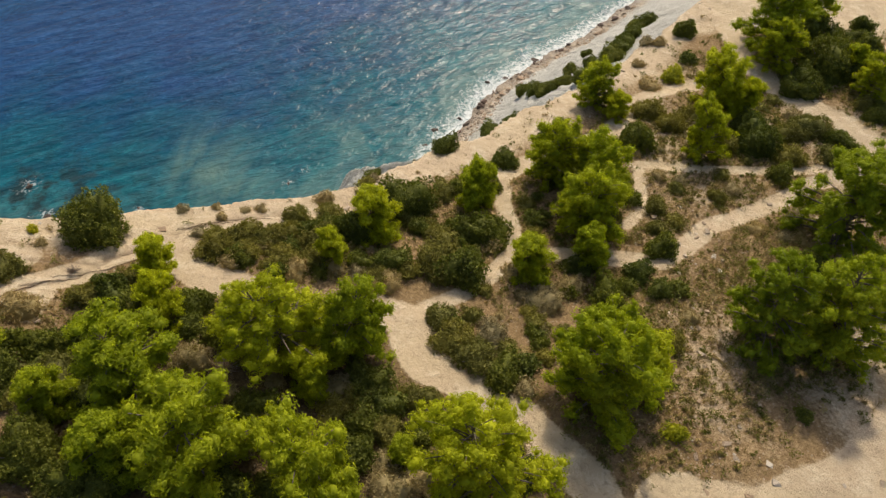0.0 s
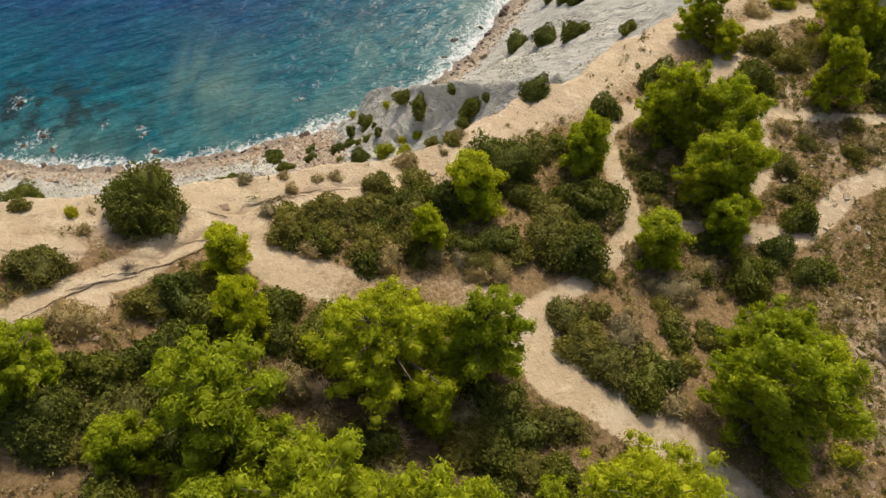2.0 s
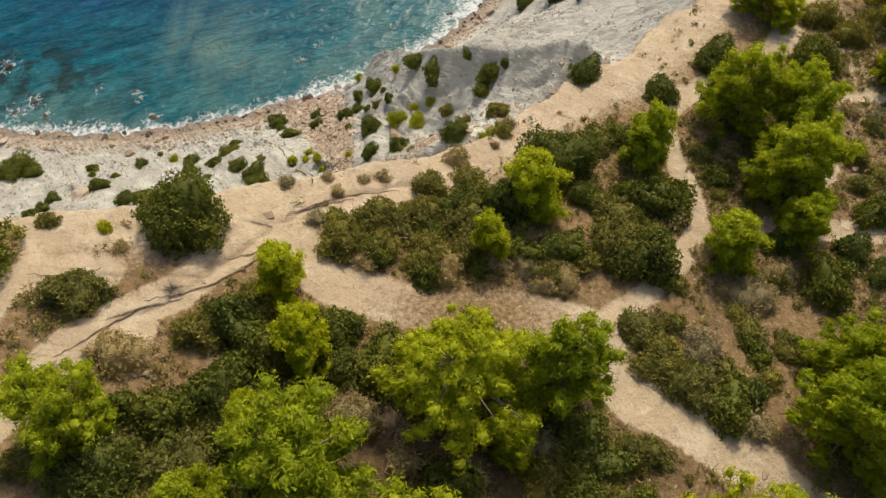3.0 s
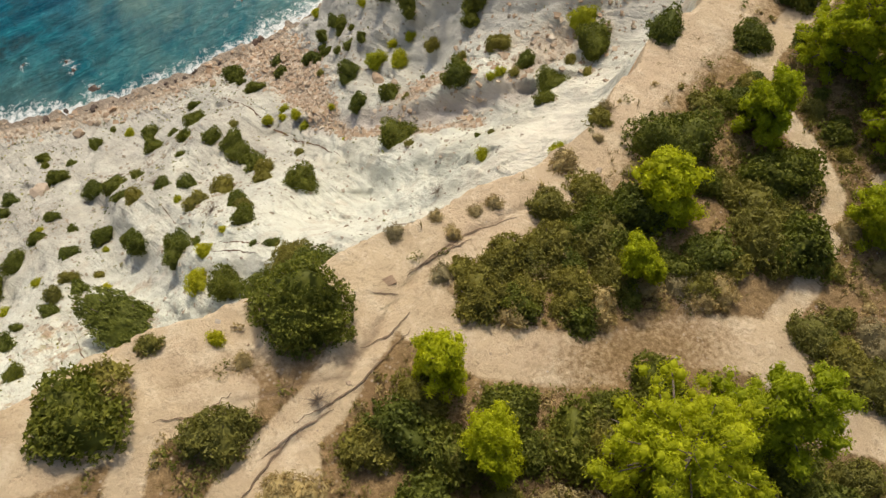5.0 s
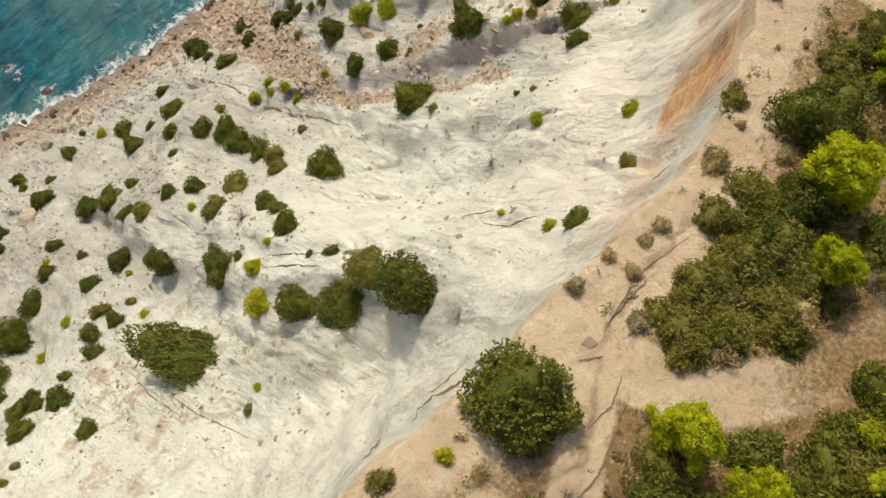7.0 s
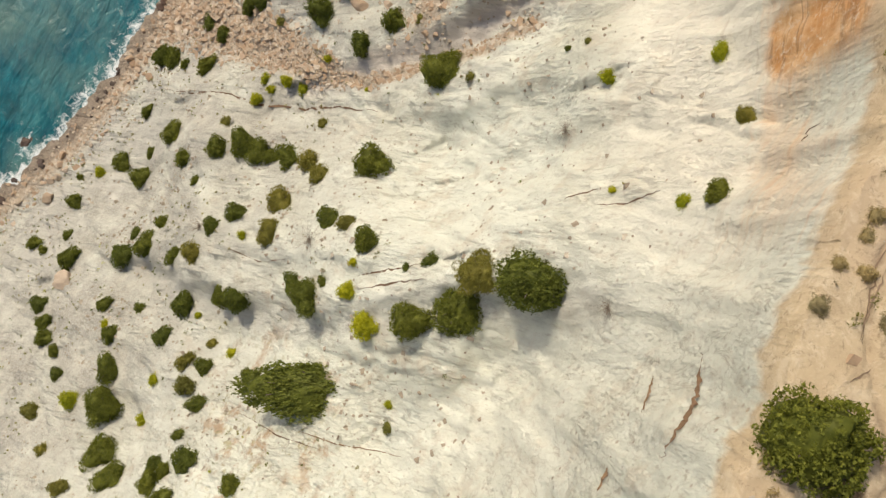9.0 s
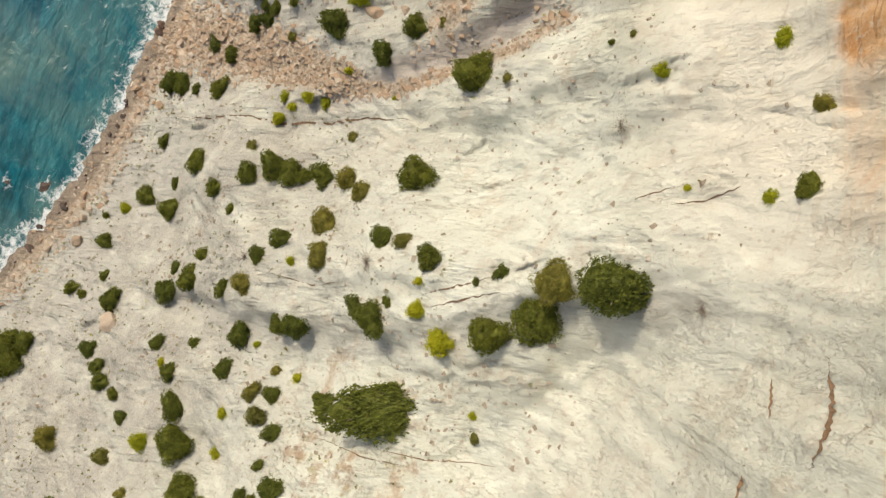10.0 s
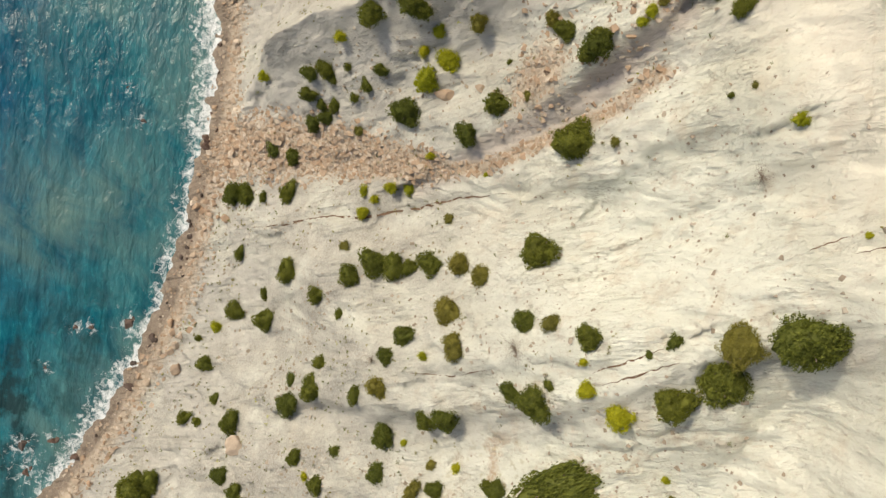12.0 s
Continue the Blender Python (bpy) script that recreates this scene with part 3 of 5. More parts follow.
def ground_masks(x, y):
    s, run, out, inland = along(x, y)
    wob = fbm(x * 0.3, y * 0.3, 81, 3)
    z = ground_height(x, y)
    slope = np.where(out > -0.6, np.clip(0.5 + (plateau(x, y) - z - 1.2 + 0.9 * wob) / 1.6, 0, 1), 0)
    path = np.maximum(way_mask(x, y), bare_rim(x, y, out))
    path = np.maximum(path, np.clip((x - 6) / 5, 0, 1) * (0.42 + 0.35 * wob))
    # Less sand on this stretch: brown debris, and shade put into the colour.
    path = path * (1 - 0.7 * soft_bump(np.hypot((x + 5.5) / 2.2, y - 17.2), 2.0))
    # Dark lines along the ruts, in place of their shade.
    rut_shade = np.zeros(x.shape)
    for line, depth in RUTS:
        for shift, share in ((0.0, 1.0), (0.4, 0.3)):
            d, _, _ = away(line, x + shift * 0.7 + 0.2 * fbm(x * 1.5, y * 1.5, 75, 2), y + shift * 0.7 + 0.15 * fbm(x * 1.7, y * 1.7, 76, 2))
            rut_shade = np.maximum(rut_shade, 0.7 * share * soft_bump(d, 0.07) * np.clip(0.75 + 1.4 * fbm(x * 0.8, y * 0.8, 77, 3), 0, 1))
    low = np.clip((s - 0.28) / 0.3, 0, 1) * np.clip(0.95 + 0.6 * wob + 0.3 * np.clip((-x - 30) / 15, 0, 1), 0, 1)
    brown = np.clip(0.9 - np.abs(np.hypot((x + 37) / 1.3, y - 30) - 2) / 9 + 0.5 * wob, 0, 1) * np.clip(out / 3, 0, 1)
    d_spur, side, _ = away(SPUR, x, y)
    grey = np.clip(1.15 - d_spur / 11, 0, 1) * np.where(side > 0, 0.45, 1.0) * np.clip(out / 5, 0, 1)
    grey = np.maximum(grey, 0.85 * np.clip((x - 2 + 3 * wob) / 8, 0, 1) * (out > 2))
    # Grey bands put the shade of the first gullies into the colour.
    for line, depth, width in GULLIES[:2]:
        d, side, _ = away(line, x, y)
        grey = np.maximum(grey, 0.5 * soft_bump(d + (side > 0) * -0.5, width * 1.1))
    grey = np.maximum(grey, 0.5 * np.clip((s - 0.7) / 0.12, 0, 1) * (wob > -0.1) * (inland > 0))
    # A grey patch painted for the shaded hollow.
    grey = np.maximum(grey, 0.5 * soft_bump(np.hypot((x + 8.5) / 1.6, y - 40), 2.6))
    orange = soft_bump(np.hypot((x + 2.2) * 0.75 + (y - 28.4) * 0.65, ((x + 2.2) * -0.65 + (y - 28.4) * 0.75) * 2.8), 2.4) * 0.95 * (out > -0.3) * np.clip((1.05 - out) / 0.4, 0, 1)
    orange = np.maximum(orange, 0.42 * np.clip(1.2 - np.abs(out - 0.5) / 0.9, 0, 1) * np.clip((x + 16) / 8, 0, 1))
    rubble = np.clip(1.2 - inland / 2.7, 0, 1) * (inland > -3)
    d, _, _ = away(TONGUE, x, y)
    rubble = np.maximum(rubble, np.clip(1.2 - d / (1.3 + 0.17 * np.clip(y - 49, 0, 14)), 0, 1))
    d, _, _ = away(DEBRIS, x, y)
    rubble = np.maximum(rubble, 0.8 * np.clip(1.25 - d / 0.9, 0, 1))
    rubble = np.maximum(rubble, 0.85 * soft_bump(np.hypot(x + 7.0, (y - 46.4) * 1.6), 3.2))
    terrace = soft_bump(np.hypot((x - 1.5) / 1.7, y - 43.5), 4.2) * np.clip(0.75 + 1.1 * wob, 0, 1)
    rubble = np.maximum(rubble, 0.75 * terrace * (out > 1))
    grey = grey * (1 - 0.7 * terrace)
    d, side, _ = away(SCARP, x, y)
    scarp = soft_bump(d + 0.5 * side, 1.3) * np.clip(0.9 + 0.6 * wob, 0, 1)
    wet = np.clip(1.0 - (inland - 0.1) / 0.6, 0, 1)
    dark_soil = np.clip(1.2 - np.abs(x + 7.5) / 9 + 0.5 * wob, 0, 1) * np.clip((16.5 - y) / 2 + wob, 0, 1)
    return {"dark_soil": dark_soil, "scarp": scarp, "slope": slope, "path": path, "grey": grey, "orange": orange, "rubble": rubble, "wet": wet, "low": low, "brown": brown, "rut_shade": rut_shade, "ledge": np.clip((out + 0.2) / 0.6, 0, 1) * np.clip((7.5 - out) / 4, 0, 1) * np.clip(1.5 - np.abs(x + 4) / 8, 0.25, 1)}


LINES_Y = spacing(4, 84, 0.26, -400, 900)
LINES_Y = np.unique(np.concatenate([LINES_Y[(LINES_Y < 15) | (LINES_Y > 33)], np.arange(15, 19.5, 0.13), np.arange(19.5, 33, 0.1)]))
LINES_X = spacing(-68, 27, 0.26, -600, 900)
LINES_X = np.unique(np.concatenate([LINES_X[(LINES_X < -20) | (LINES_X > 0)], np.arange(-20, 0, 0.15)]))
ground = sheet("ground", LINES_X, LINES_Y, ground_height, GROUND, ground_masks)
tagged(ground, "pale eroded marl slope below a sandy pink clifftop with footpaths", "ground", kind="structure")

SEA_ROCKS = [(18.5, 115.3, 2.2), (-1, 94.6, 1.5), (9, 108, 1.2), (34.9, 127.4, 1.2), (-25.2, 81.8, 0.7), (-68.1, 82.3, 1.6), (-22.8, 85.1, 0.6), (-45.3, 71.8, 1.4),
             (-62.6, 75.3, 1.5), (-60.4, 72.7, 1.1), (-53.9, 77.5, 0.6), (-47.7, 75.4, 0.7), (-64.8, 73.6, 1.7), (-48.5, 76.9, 0.7), (-2.5, 90.6, 1.3), (3.5, 97.6, 1.2), (12.5, 109.5, 1.4)]


def sea_height(x, y):
    ds, side, _ = away(SHORE, x, y)
    far = np.clip(1 - (np.hypot(x + 10, y - 90) - 60) / 120, 0, 1)
    bend = 2.4 * fbm(x * 0.05, y * 0.05, 91, 3)
    roll = np.sin((0.85 * y - 0.53 * x) * 1.25 + 2.2 * bend) + 0.6 * np.sin((0.94 * y - 0.35 * x) * 2.1 + 1.7 * bend)
    return far * (0.10 * roll * (0.4 + 0.6 * fbm(x * 0.1, y * 0.1, 92, 2)) + 0.06 * fbm(x * 0.45, y * 0.8, 93, 3)) * np.clip(ds / 3, 0.25, 1)


def sea_masks(x, y):
    ds, side, run = away(SHORE, x, y)
    sea = side > 0
    ds = np.where(sea, ds, 0)
    wob = fbm(x * 0.12, y * 0.12, 95, 4)
    shallow = np.clip(1.0 - ds / (50 + 16 * wob), 0, 1)
    band = 4.4 + 2.0 * fbm(run * 0.16, run * 0 + 3.3, 97, 3) + 2.2 * np.clip((x + 6) / 8, 0, 1.2)
    foam = np.clip(1.05 - ds / np.maximum(band, 0.5), 0, 1)
    for rx, ry, r in SEA_ROCKS:
        d = np.hypot(x - rx, (y - ry) * 0.8)
        foam = np.maximum(foam, 0.5 * soft_bump(d, r * 1.25 + 0.2))
    silt = np.maximum(soft_bump(np.hypot((x + 39) / 0.75, y - 86), 10), 0.9 * soft_bump(np.hypot((x + 33) / 1.2, y - 80), 6))
    silt = np.maximum(silt, 0.75 * soft_bump(np.hypot((x + 12) / 1.6, y - 92), 8))
    silt = np.maximum(silt, 0.85 * np.clip(1.1 - ds / 13, 0, 1))
    reef = np.maximum(soft_bump(np.hypot((x + 64) / 1.7, y - 80), 9), 0.7 * soft_bump(np.hypot((x + 50) / 1.4, y - 76), 5)) * (ds > 1)
    return {"shallow": shallow, "foam": foam, "silt": silt, "reef": reef}


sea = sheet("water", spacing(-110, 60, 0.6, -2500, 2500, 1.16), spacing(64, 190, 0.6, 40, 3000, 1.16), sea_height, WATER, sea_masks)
tagged(sea, "deep blue sea turning turquoise and foaming along the shore", "water", kind="structure")


# ---- how things are made ----
def mesh_of(name, verts, faces, mat, smooth=False):
    """A mesh from corner rows; faces is one table of equal-sided faces, or a list of such tables."""
    mesh = bpy.data.meshes.new(name)
    tables = [np.asarray(f, np.int32) for f in (faces if isinstance(faces, list) else [faces])]
    sides = np.concatenate([np.full(len(f), f.shape[1], np.int32) for f in tables])
    corners = np.concatenate([f.ravel() for f in tables])
    mesh.vertices.add(len(verts))
    mesh.vertices.foreach_set("co", np.asarray(verts, np.float32).ravel())
    mesh.loops.add(len(corners))
    mesh.polygons.add(len(sides))
    mesh.loops.foreach_set("vertex_index", corners)
    mesh.polygons.foreach_set("loop_start", np.concatenate([[0], np.cumsum(sides)[:-1]]).astype(np.int32))
    mesh.polygons.foreach_set("use_smooth", np.full(len(sides), smooth))
    mesh.update(calc_edges=True)
    mesh.materials.append(mat)
    return mesh


def unit(v):
    return v / np.maximum(np.linalg.norm(v, axis=-1, keepdims=True), 1e-9)


def leaf_quads(rng, centres, outward, long, wide, jitter):
    """One pointed leaf a centre, roughly facing outward: three corners each."""
    n = len(centres)
    face = unit(outward + jitter * rng.normal(size=(n, 3)))
    axis = unit(np.cross(face, rng.normal(size=(n, 3))))
    other = np.cross(face, axis)
    size = rng.uniform(0.7, 1.3, (n, 1))
    a, b = axis * size * long / 2, other * size * wide / 2
    blade = np.stack([centres - a + b, centres - a - b, centres + a], 1)
    return blade.reshape(-1, 3), np.arange(3 * n).reshape(-1, 3)


def ball(detail):
    bm = bmesh.new()
    bmesh.ops.create_icosphere(bm, subdivisions=detail, radius=1)
    v = np.array([list(p.co) for p in bm.verts])
    f = np.array([[p.index for p in q.verts] for q in bm.faces])
    bm.free()
    return v, f


BALL, FINE_BALL = ball(1), ball(3)


def puffs(rng, centres, radii, per, long, wide, jitter=0.55, fill=0.45):
    """Round clumps of leaves about the centres."""
    n = len(centres)
    way = unit(rng.normal(size=(n, per, 3)) + np.array([0, 0, 0.25]))
    depth = 1 - fill * rng.random((n, per, 1)) ** 1.6
    at = centres[:, None] + way * depth * np.asarray(radii)[:, None, None] * np.array([1, 1, 0.8])
    return leaf_quads(rng, at.reshape(-1, 3), way.reshape(-1, 3), long, wide, jitter)


def hearts(rng, centres, radii, share=0.72):
    """The close inner foliage of each clump."""
    v, f = BALL
    n = len(centres)
    body = v[None] * (1 + 0.14 * rng.normal(size=(n, len(v), 1))) * (np.asarray(radii) * share)[:, None, None] * np.array([1, 1, 0.8])
    return (body + centres[:, None]).reshape(-1, 3), (f[None] + len(v) * np.arange(n)[:, None, None]).reshape(-1, 3)


def together(*pieces):
    """Corner and face tables of unlike kinds as one."""
    verts, faces, base = [], [], 0
    for v, f in pieces:
        verts.append(v)
        faces.append(f + base)
        base += len(v)
    return np.concatenate(verts), faces


def tube(points, radii, sides=6):
    """A tapered limb along points."""
    pts = np.asarray(points, float)
    run = unit(np.gradient(pts, axis=0))
    u = unit(np.cross(run, np.array([0.31, 0.87, 0.39])))
    v = np.cross(run, u)
    ang = np.linspace(0, 2 * np.pi, sides, endpoint=False)
    ring = pts[:, None] + (u[:, None] * np.cos(ang)[:, None] + v[:, None] * np.sin(ang)[:, None]) * np.asarray(radii)[:, None, None]
    k = len(pts)
    i = np.arange(k - 1)[:, None] * sides
    j = np.arange(sides)[None]
    quads = np.stack([i + j, i + (j + 1) % sides, i + sides + (j + 1) % sides, i + sides + j], -1).reshape(-1, 4)
    return ring.reshape(-1, 3), quads


def joined(parts):
    verts, faces, base = [], [], 0
    for v, q in parts:
        verts.append(v)
        faces.append(q + base)
        base += len(v)
    return np.concatenate(verts), np.concatenate(faces)


def part(name, mesh, parent, label=""):
    ob = new(name, mesh)
    ob.parent = parent
    return tagged(ob, label)


def make_pine(size, seed, needles):
    """An Aleppo pine with a crown about size metres wide: a leaning trunk, limbs, and clumps of needles down to the ground."""
    rng = np.random.default_rng(seed)
    tall = size * rng.uniform(1.08, 1.22) + 0.3
    lean = rng.normal(size=2) * 0.05 * tall
    up = np.linspace(0, 1, 7)
    spine = np.stack([lean[0] * up**1.5 + 0.03 * tall * np.sin(3 * up + seed), lean[1] * up**1.5 + 0.03 * tall * np.cos(2.4 * up + seed), tall * 0.94 * up], -1)
    spine[0, 2] = -0.35
    thick = 0.035 * size + 0.03
    wood, centres, radii = [tube(spine, thick * (1.05 - 0.9 * up), 8)], [], []
    count = int(30 + 9.0 * size)
    lobes = rng.uniform(0, 2 * np.pi, 5)
    for i in range(count):
        f = 0.04 + 0.94 * (i + rng.random()) / count
        start = np.array([np.interp(f * 0.9, up, spine[:, k]) for k in range(3)])
        turn = 2.4 * i + rng.normal() * 0.4
        # Widest low down, tapering to a rounded top, in uneven lobes.
        wide = size / 2 * np.sqrt(max(0.02, 1 - ((f - 0.27) / 0.75) ** 2)) * (0.84 + 0.2 * np.cos(2 * (turn - lobes[i % 5]))) * rng.uniform(0.82, 1.1)
        rise = wide * (0.05 + 0.75 * f) * rng.uniform(0.6, 1.1)
        end = start + np.array([np.cos(turn) * wide, np.sin(turn) * wide, min(rise, tall * 1.0 - start[2])])
        k = np.linspace(0, 1, 5)[:, None]
        wood.append(tube(start + (end - start) * k + np.array([0, 0, 0.12]) * wide * np.sin(np.pi * k), thick * 0.4 * (1 - 0.8 * f) * (1.1 - k[:, 0]) + 0.008, 4))
        for j in range(3 + int(wide * 1.9)):
            q = 0.55 + 0.5 * rng.random() ** 0.7
            centres.append(start + (end - start) * q + rng.normal(size=3) * np.array([0.15, 0.15, 0.09]) * (0.22 + wide * 0.4))
            radii.append(rng.uniform(0.17, 0.31) * (0.70 + 0.1 * size))
        if f < 0.85:
            centres.append(start + (end - start) * rng.uniform(0.25, 0.5) + rng.normal(size=3) * 0.06 * size)
            radii.append(rng.uniform(0.09, 0.12) * size)
    for j in range(int(4 + size)):
        centres.append(spine[-1] + rng.normal(size=3) * np.array([0.14, 0.14, 0.08]) * size * 0.5 + np.array([0, 0, 0.02 * size]))
        radii.append(0.2 * (0.72 + 0.1 * size))
    centres, radii = np.array(centres), np.array(radii)
    centres[:, 2] = np.maximum(centres[:, 2], 0.3)
    tree = new("pine_tree")
    part("trunk", mesh_of("trunk", *joined(wood), BARK, True), tree)
    part("crown", mesh_of("crown", *together(puffs(rng, centres, radii, 56, 0.135, 0.046, 0.55, 0.4), hearts(rng, centres, radii, 0.55)), needles, True), tree)
    return tree


def make_shrub(kind, size, seed, lobed=1.0):
    """A dense evergreen or dry shrub about size metres wide: stems under a lumpy, wind-cut dome of leaves."""
    rng = np.random.default_rng(seed)
    tall = size * {"dark": 0.5, "olive": 0.45, "bright": 0.6, "dry": 0.4}[kind]
    lumps = int({"dark": 18, "olive": 22, "bright": 14, "dry": 16}[kind] + 8 * size)
    tops = unit(rng.normal(size=(lumps, 3)) * np.array([1, 1, 0.7]) + np.array([0, 0, 0.45]))
    reach = rng.uniform(-0.22, 0.24, lumps)
    lobe = rng.uniform(0, 6.28, 3)

    def skin(way):
        """The dome's outline in a direction: uneven lobes and lumps."""
        turn = np.arctan2(way[:, 1], way[:, 0])
        near = np.exp(-(2 - 2 * way @ tops.T) / 0.06)
        r = 0.86 + (near * reach).sum(1) + lobed * (0.11 * np.cos(2 * turn + lobe[0]) + 0.09 * np.cos(3 * turn + lobe[1]))
        return way * r[:, None] * np.array([size / 2, size / 2, tall])

    v, f = FINE_BALL
    hull = skin(v) * 0.77
    hull[:, 2] = np.where(v[:, 2] < 0, -0.12 * size * (v[:, 2] < -0.2), hull[:, 2])
    hull = hull * (1 + 0.03 * rng.normal(size=(len(v), 1)))
    # Leaves grow in small rounded tufts over the dome.
    tufts = int({"dark": 125, "olive": 110, "bright": 95, "dry": 70}[kind] * size ** 1.35)
    way = unit(rng.normal(size=(tufts, 3)))
    way[:, 2] = np.abs(way[:, 2])
    at = skin(way) * (0.96 - 0.14 * rng.random((tufts, 1)))
    long, wide = {"dark": (0.10, 0.06), "olive": (0.13, 0.04), "bright": (0.11, 0.05), "dry": (0.15, 0.03)}[kind]
    k = min(1.05, 0.80 + 0.12 * size)
    leaves = puffs(rng, at, rng.uniform(0.08, 0.17, tufts) * k, 8, long * k, wide * 1.15 * k, 0.6, 0.5)
    limbs = []
    for i in range(5):
        a = 1.26 * i + rng.normal() * 0.3
        q = np.linspace(0, 1, 4)[:, None]
        limbs.append(tube(np.array([0, 0, -0.2]) + np.array([np.cos(a) * size * 0.25, np.sin(a) * size * 0.25, tall * 0.6 + 0.2]) * q, (0.012 * size + 0.006) * (1.1 - 0.7 * q[:, 0]), 5))
    bush = new({"dark": "evergreen_shrub", "olive": "rosemary_shrub", "bright": "spurge_shrub", "dry": "dry_shrub"}[kind])
    part("stem", mesh_of("stem", *joined(limbs), BARK, True), bush)
    part("foliage", mesh_of("foliage", *together(leaves, (hull, f)), LEAVES[kind], True), bush)
    return bush


def drop_of(x, y):
    return float(ground_height(np.array([x]), np.array([y]))[0])


SHRUB_LABELS = {"dark": "dark green evergreen shrub, dense and wind-cut", "olive": "olive-brown rosemary-like shrub with dry twigs",
                "bright": "small bright yellow-green shrub on bare ground", "dry": "dry brown low shrub beside the path"}
TREE_LABELS = {"pine": "bright green Aleppo pine with rounded needle clumps", "darkpine": "broad deep green Aleppo pine with a low crown"}
stock, placing = {}, random.Random(11)


def settle(first, key, x, y, wide, nominal, sink, squash=1.0):
    k = wide / nominal
    m = pose(x, y, drop_of(x, y) - sink * wide, placing.uniform(-4, 4), placing.uniform(-4, 4), placing.uniform(0, 360))
    m = m @ Matrix.Diagonal((k * placing.uniform(0.88, 1.14), k * placing.uniform(0.88, 1.14), k * squash * placing.uniform(0.88, 1.12), 1))
    if first not in stock:
        stock[first] = key()
        ob = stock[first]
        ob.matrix_basis = m
        return ob
    # Copies take their pose whole, so the first one's own size is taken out again.
    ob = stock[first]
    return copy_thing(ob, m @ Matrix.Diagonal((*ob.scale, 1)).inverted())


def shrub(kind, x, y, wide, high=1.0):
    if way_mask(np.array([x]), np.array([y]))[0] > 0.4 and y < 25:
        return  # the ways are kept clear
    wide = 1.1 * wide
    nominal = 0.9 if wide < 1.3 else 1.9 if wide < 2.6 else 3.4
    v = placing.randrange(2)
    seed = 100 + 10 * int(nominal * 10) + v + 1000 * "dark olive bright dry".split().index(kind)
    ob = settle((kind, nominal, v), lambda: make_shrub(kind, nominal, seed), x, y, wide, nominal, 0.02, high)
    tagged(ob, SHRUB_LABELS[kind], "shrub", kind + " shrubs")


def oval(kind, x, y, long, short, high, turn, v=0):
    """A large shrub of its own outline: length, breadth, height and the turn of its length."""
    key = (kind, "oval", v)
    m = pose(x, y, drop_of(x, y) - 0.08 * high, 0, 0, turn) @ Matrix.Diagonal((long / 3.4, short / 3.4, high / 1.6, 1))
    if key not in stock:
        stock[key] = make_shrub(kind, 3.4, 4000 + v, 0.35)
        ob = stock[key]
        ob.matrix_basis = m
    else:
        ob = copy_thing(stock[key], m @ Matrix.Diagonal((*stock[key].scale, 1)).inverted())
    tagged(ob, SHRUB_LABELS[kind], "shrub", kind + " shrubs")


def pine(kind, x, y, wide):
    wide = 0.95 * wide
    nominal = 1.9 if wide < 2.4 else 3.0 if wide < 3.9 else 4.6
    v = placing.randrange(2)
    needles = PINE if kind == "pine" else DARK_PINE
    ob = settle((kind, nominal, v), lambda: make_pine(nominal, 500 + int(nominal * 10) + 7 * v, needles), x, y, wide, nominal, 0.0)
    tagged(ob, TREE_LABELS[kind], "tree", "pines on the clifftop")


# ---- pines ----
pine("pine", -6.2, 14.5, 4.2); pine("pine", -3.6, 14.7, 3.4); pine("pine", 6.1, 27.1, 3.3); pine("pine", 8.3, 26.2, 3.7)
pine("pine", 7.3, 23.3, 3.6); pine("pine", 1.8, 24.8, 2.4); pine("pine", -3.0, 22.0, 2.5); pine("pine", -4.9, 19.9, 1.6)
pine("pine", 4.1, 19.9, 2.1); pine("pine", 6.7, 15.4, 3.0); pine("pine", 5.8, 12.8, 4.1); pine("pine", 8.0, 14.2, 2.5)
pine("pine", 17.2, 35.3, 3.7); pine("pine", 18.6, 34.2, 2.4); pine("pine", 9.9, 35.4, 2.8); pine("pine", 11.0, 34.3, 1.6)
pine("pine", 15.1, 30.1, 2.9); pine("pine", 22.7, 39.7, 3.0); pine("pine", 27.1, 45.2, 4.1); pine("pine", 27.7, 36.2, 2.9)
pine("pine", 27.7, 38.9, 1.9); pine("pine", 1.2, 9.0, 4.9); pine("pine", -4.3, 8.5, 3.7); pine("pine", -7.6, 9.2, 3.9)
pine("pine", -10.6, 11.5, 3.5); pine("pine", -12.9, 11.0, 1.9); pine("pine", -11.7, 17.8, 1.7); pine("pine", -10.8, 15.6, 2.0)
pine("pine", -4.9, 12.6, 1.6); pine("pine", -16.3, 13.2, 2.6); pine("pine", -12.2, 13.7, 1.0)
pine("darkpine", 7.1, 20.8, 2.0); pine("darkpine", 14.2, 16.7, 4.4); pine("darkpine", 16.8, 16.3, 4.4); pine("darkpine", 20.6, 23.1, 5.3)
pine("darkpine", 23.1, 42.4, 5.1); pine("darkpine", -10.2, 9.0, 2.3); pine("darkpine", -1.5, 10.1, 1.2)

# ---- shrubs ----
# The slope below the lip.
shrub("dark", -27, 68.2, 2.6); shrub("dark", -26.4, 66.6, 2.3); shrub("dark", -25.6, 64.6, 1.1); shrub("dark", -20.9, 65.7, 1.6)
shrub("dark", -20.6, 63.4, 1.7); shrub("dark", -23.9, 62.1, 2.3); shrub("dark", -32.1, 64.4, 1.5); shrub("dark", -30.3, 57.9, 2.5)
shrub("dark", -30.5, 54, 2.1); shrub("dark", -27.4, 52.1, 1.9); shrub("dark", -34, 59.6, 1.3); shrub("dark", -37.6, 61.9, 2.4)
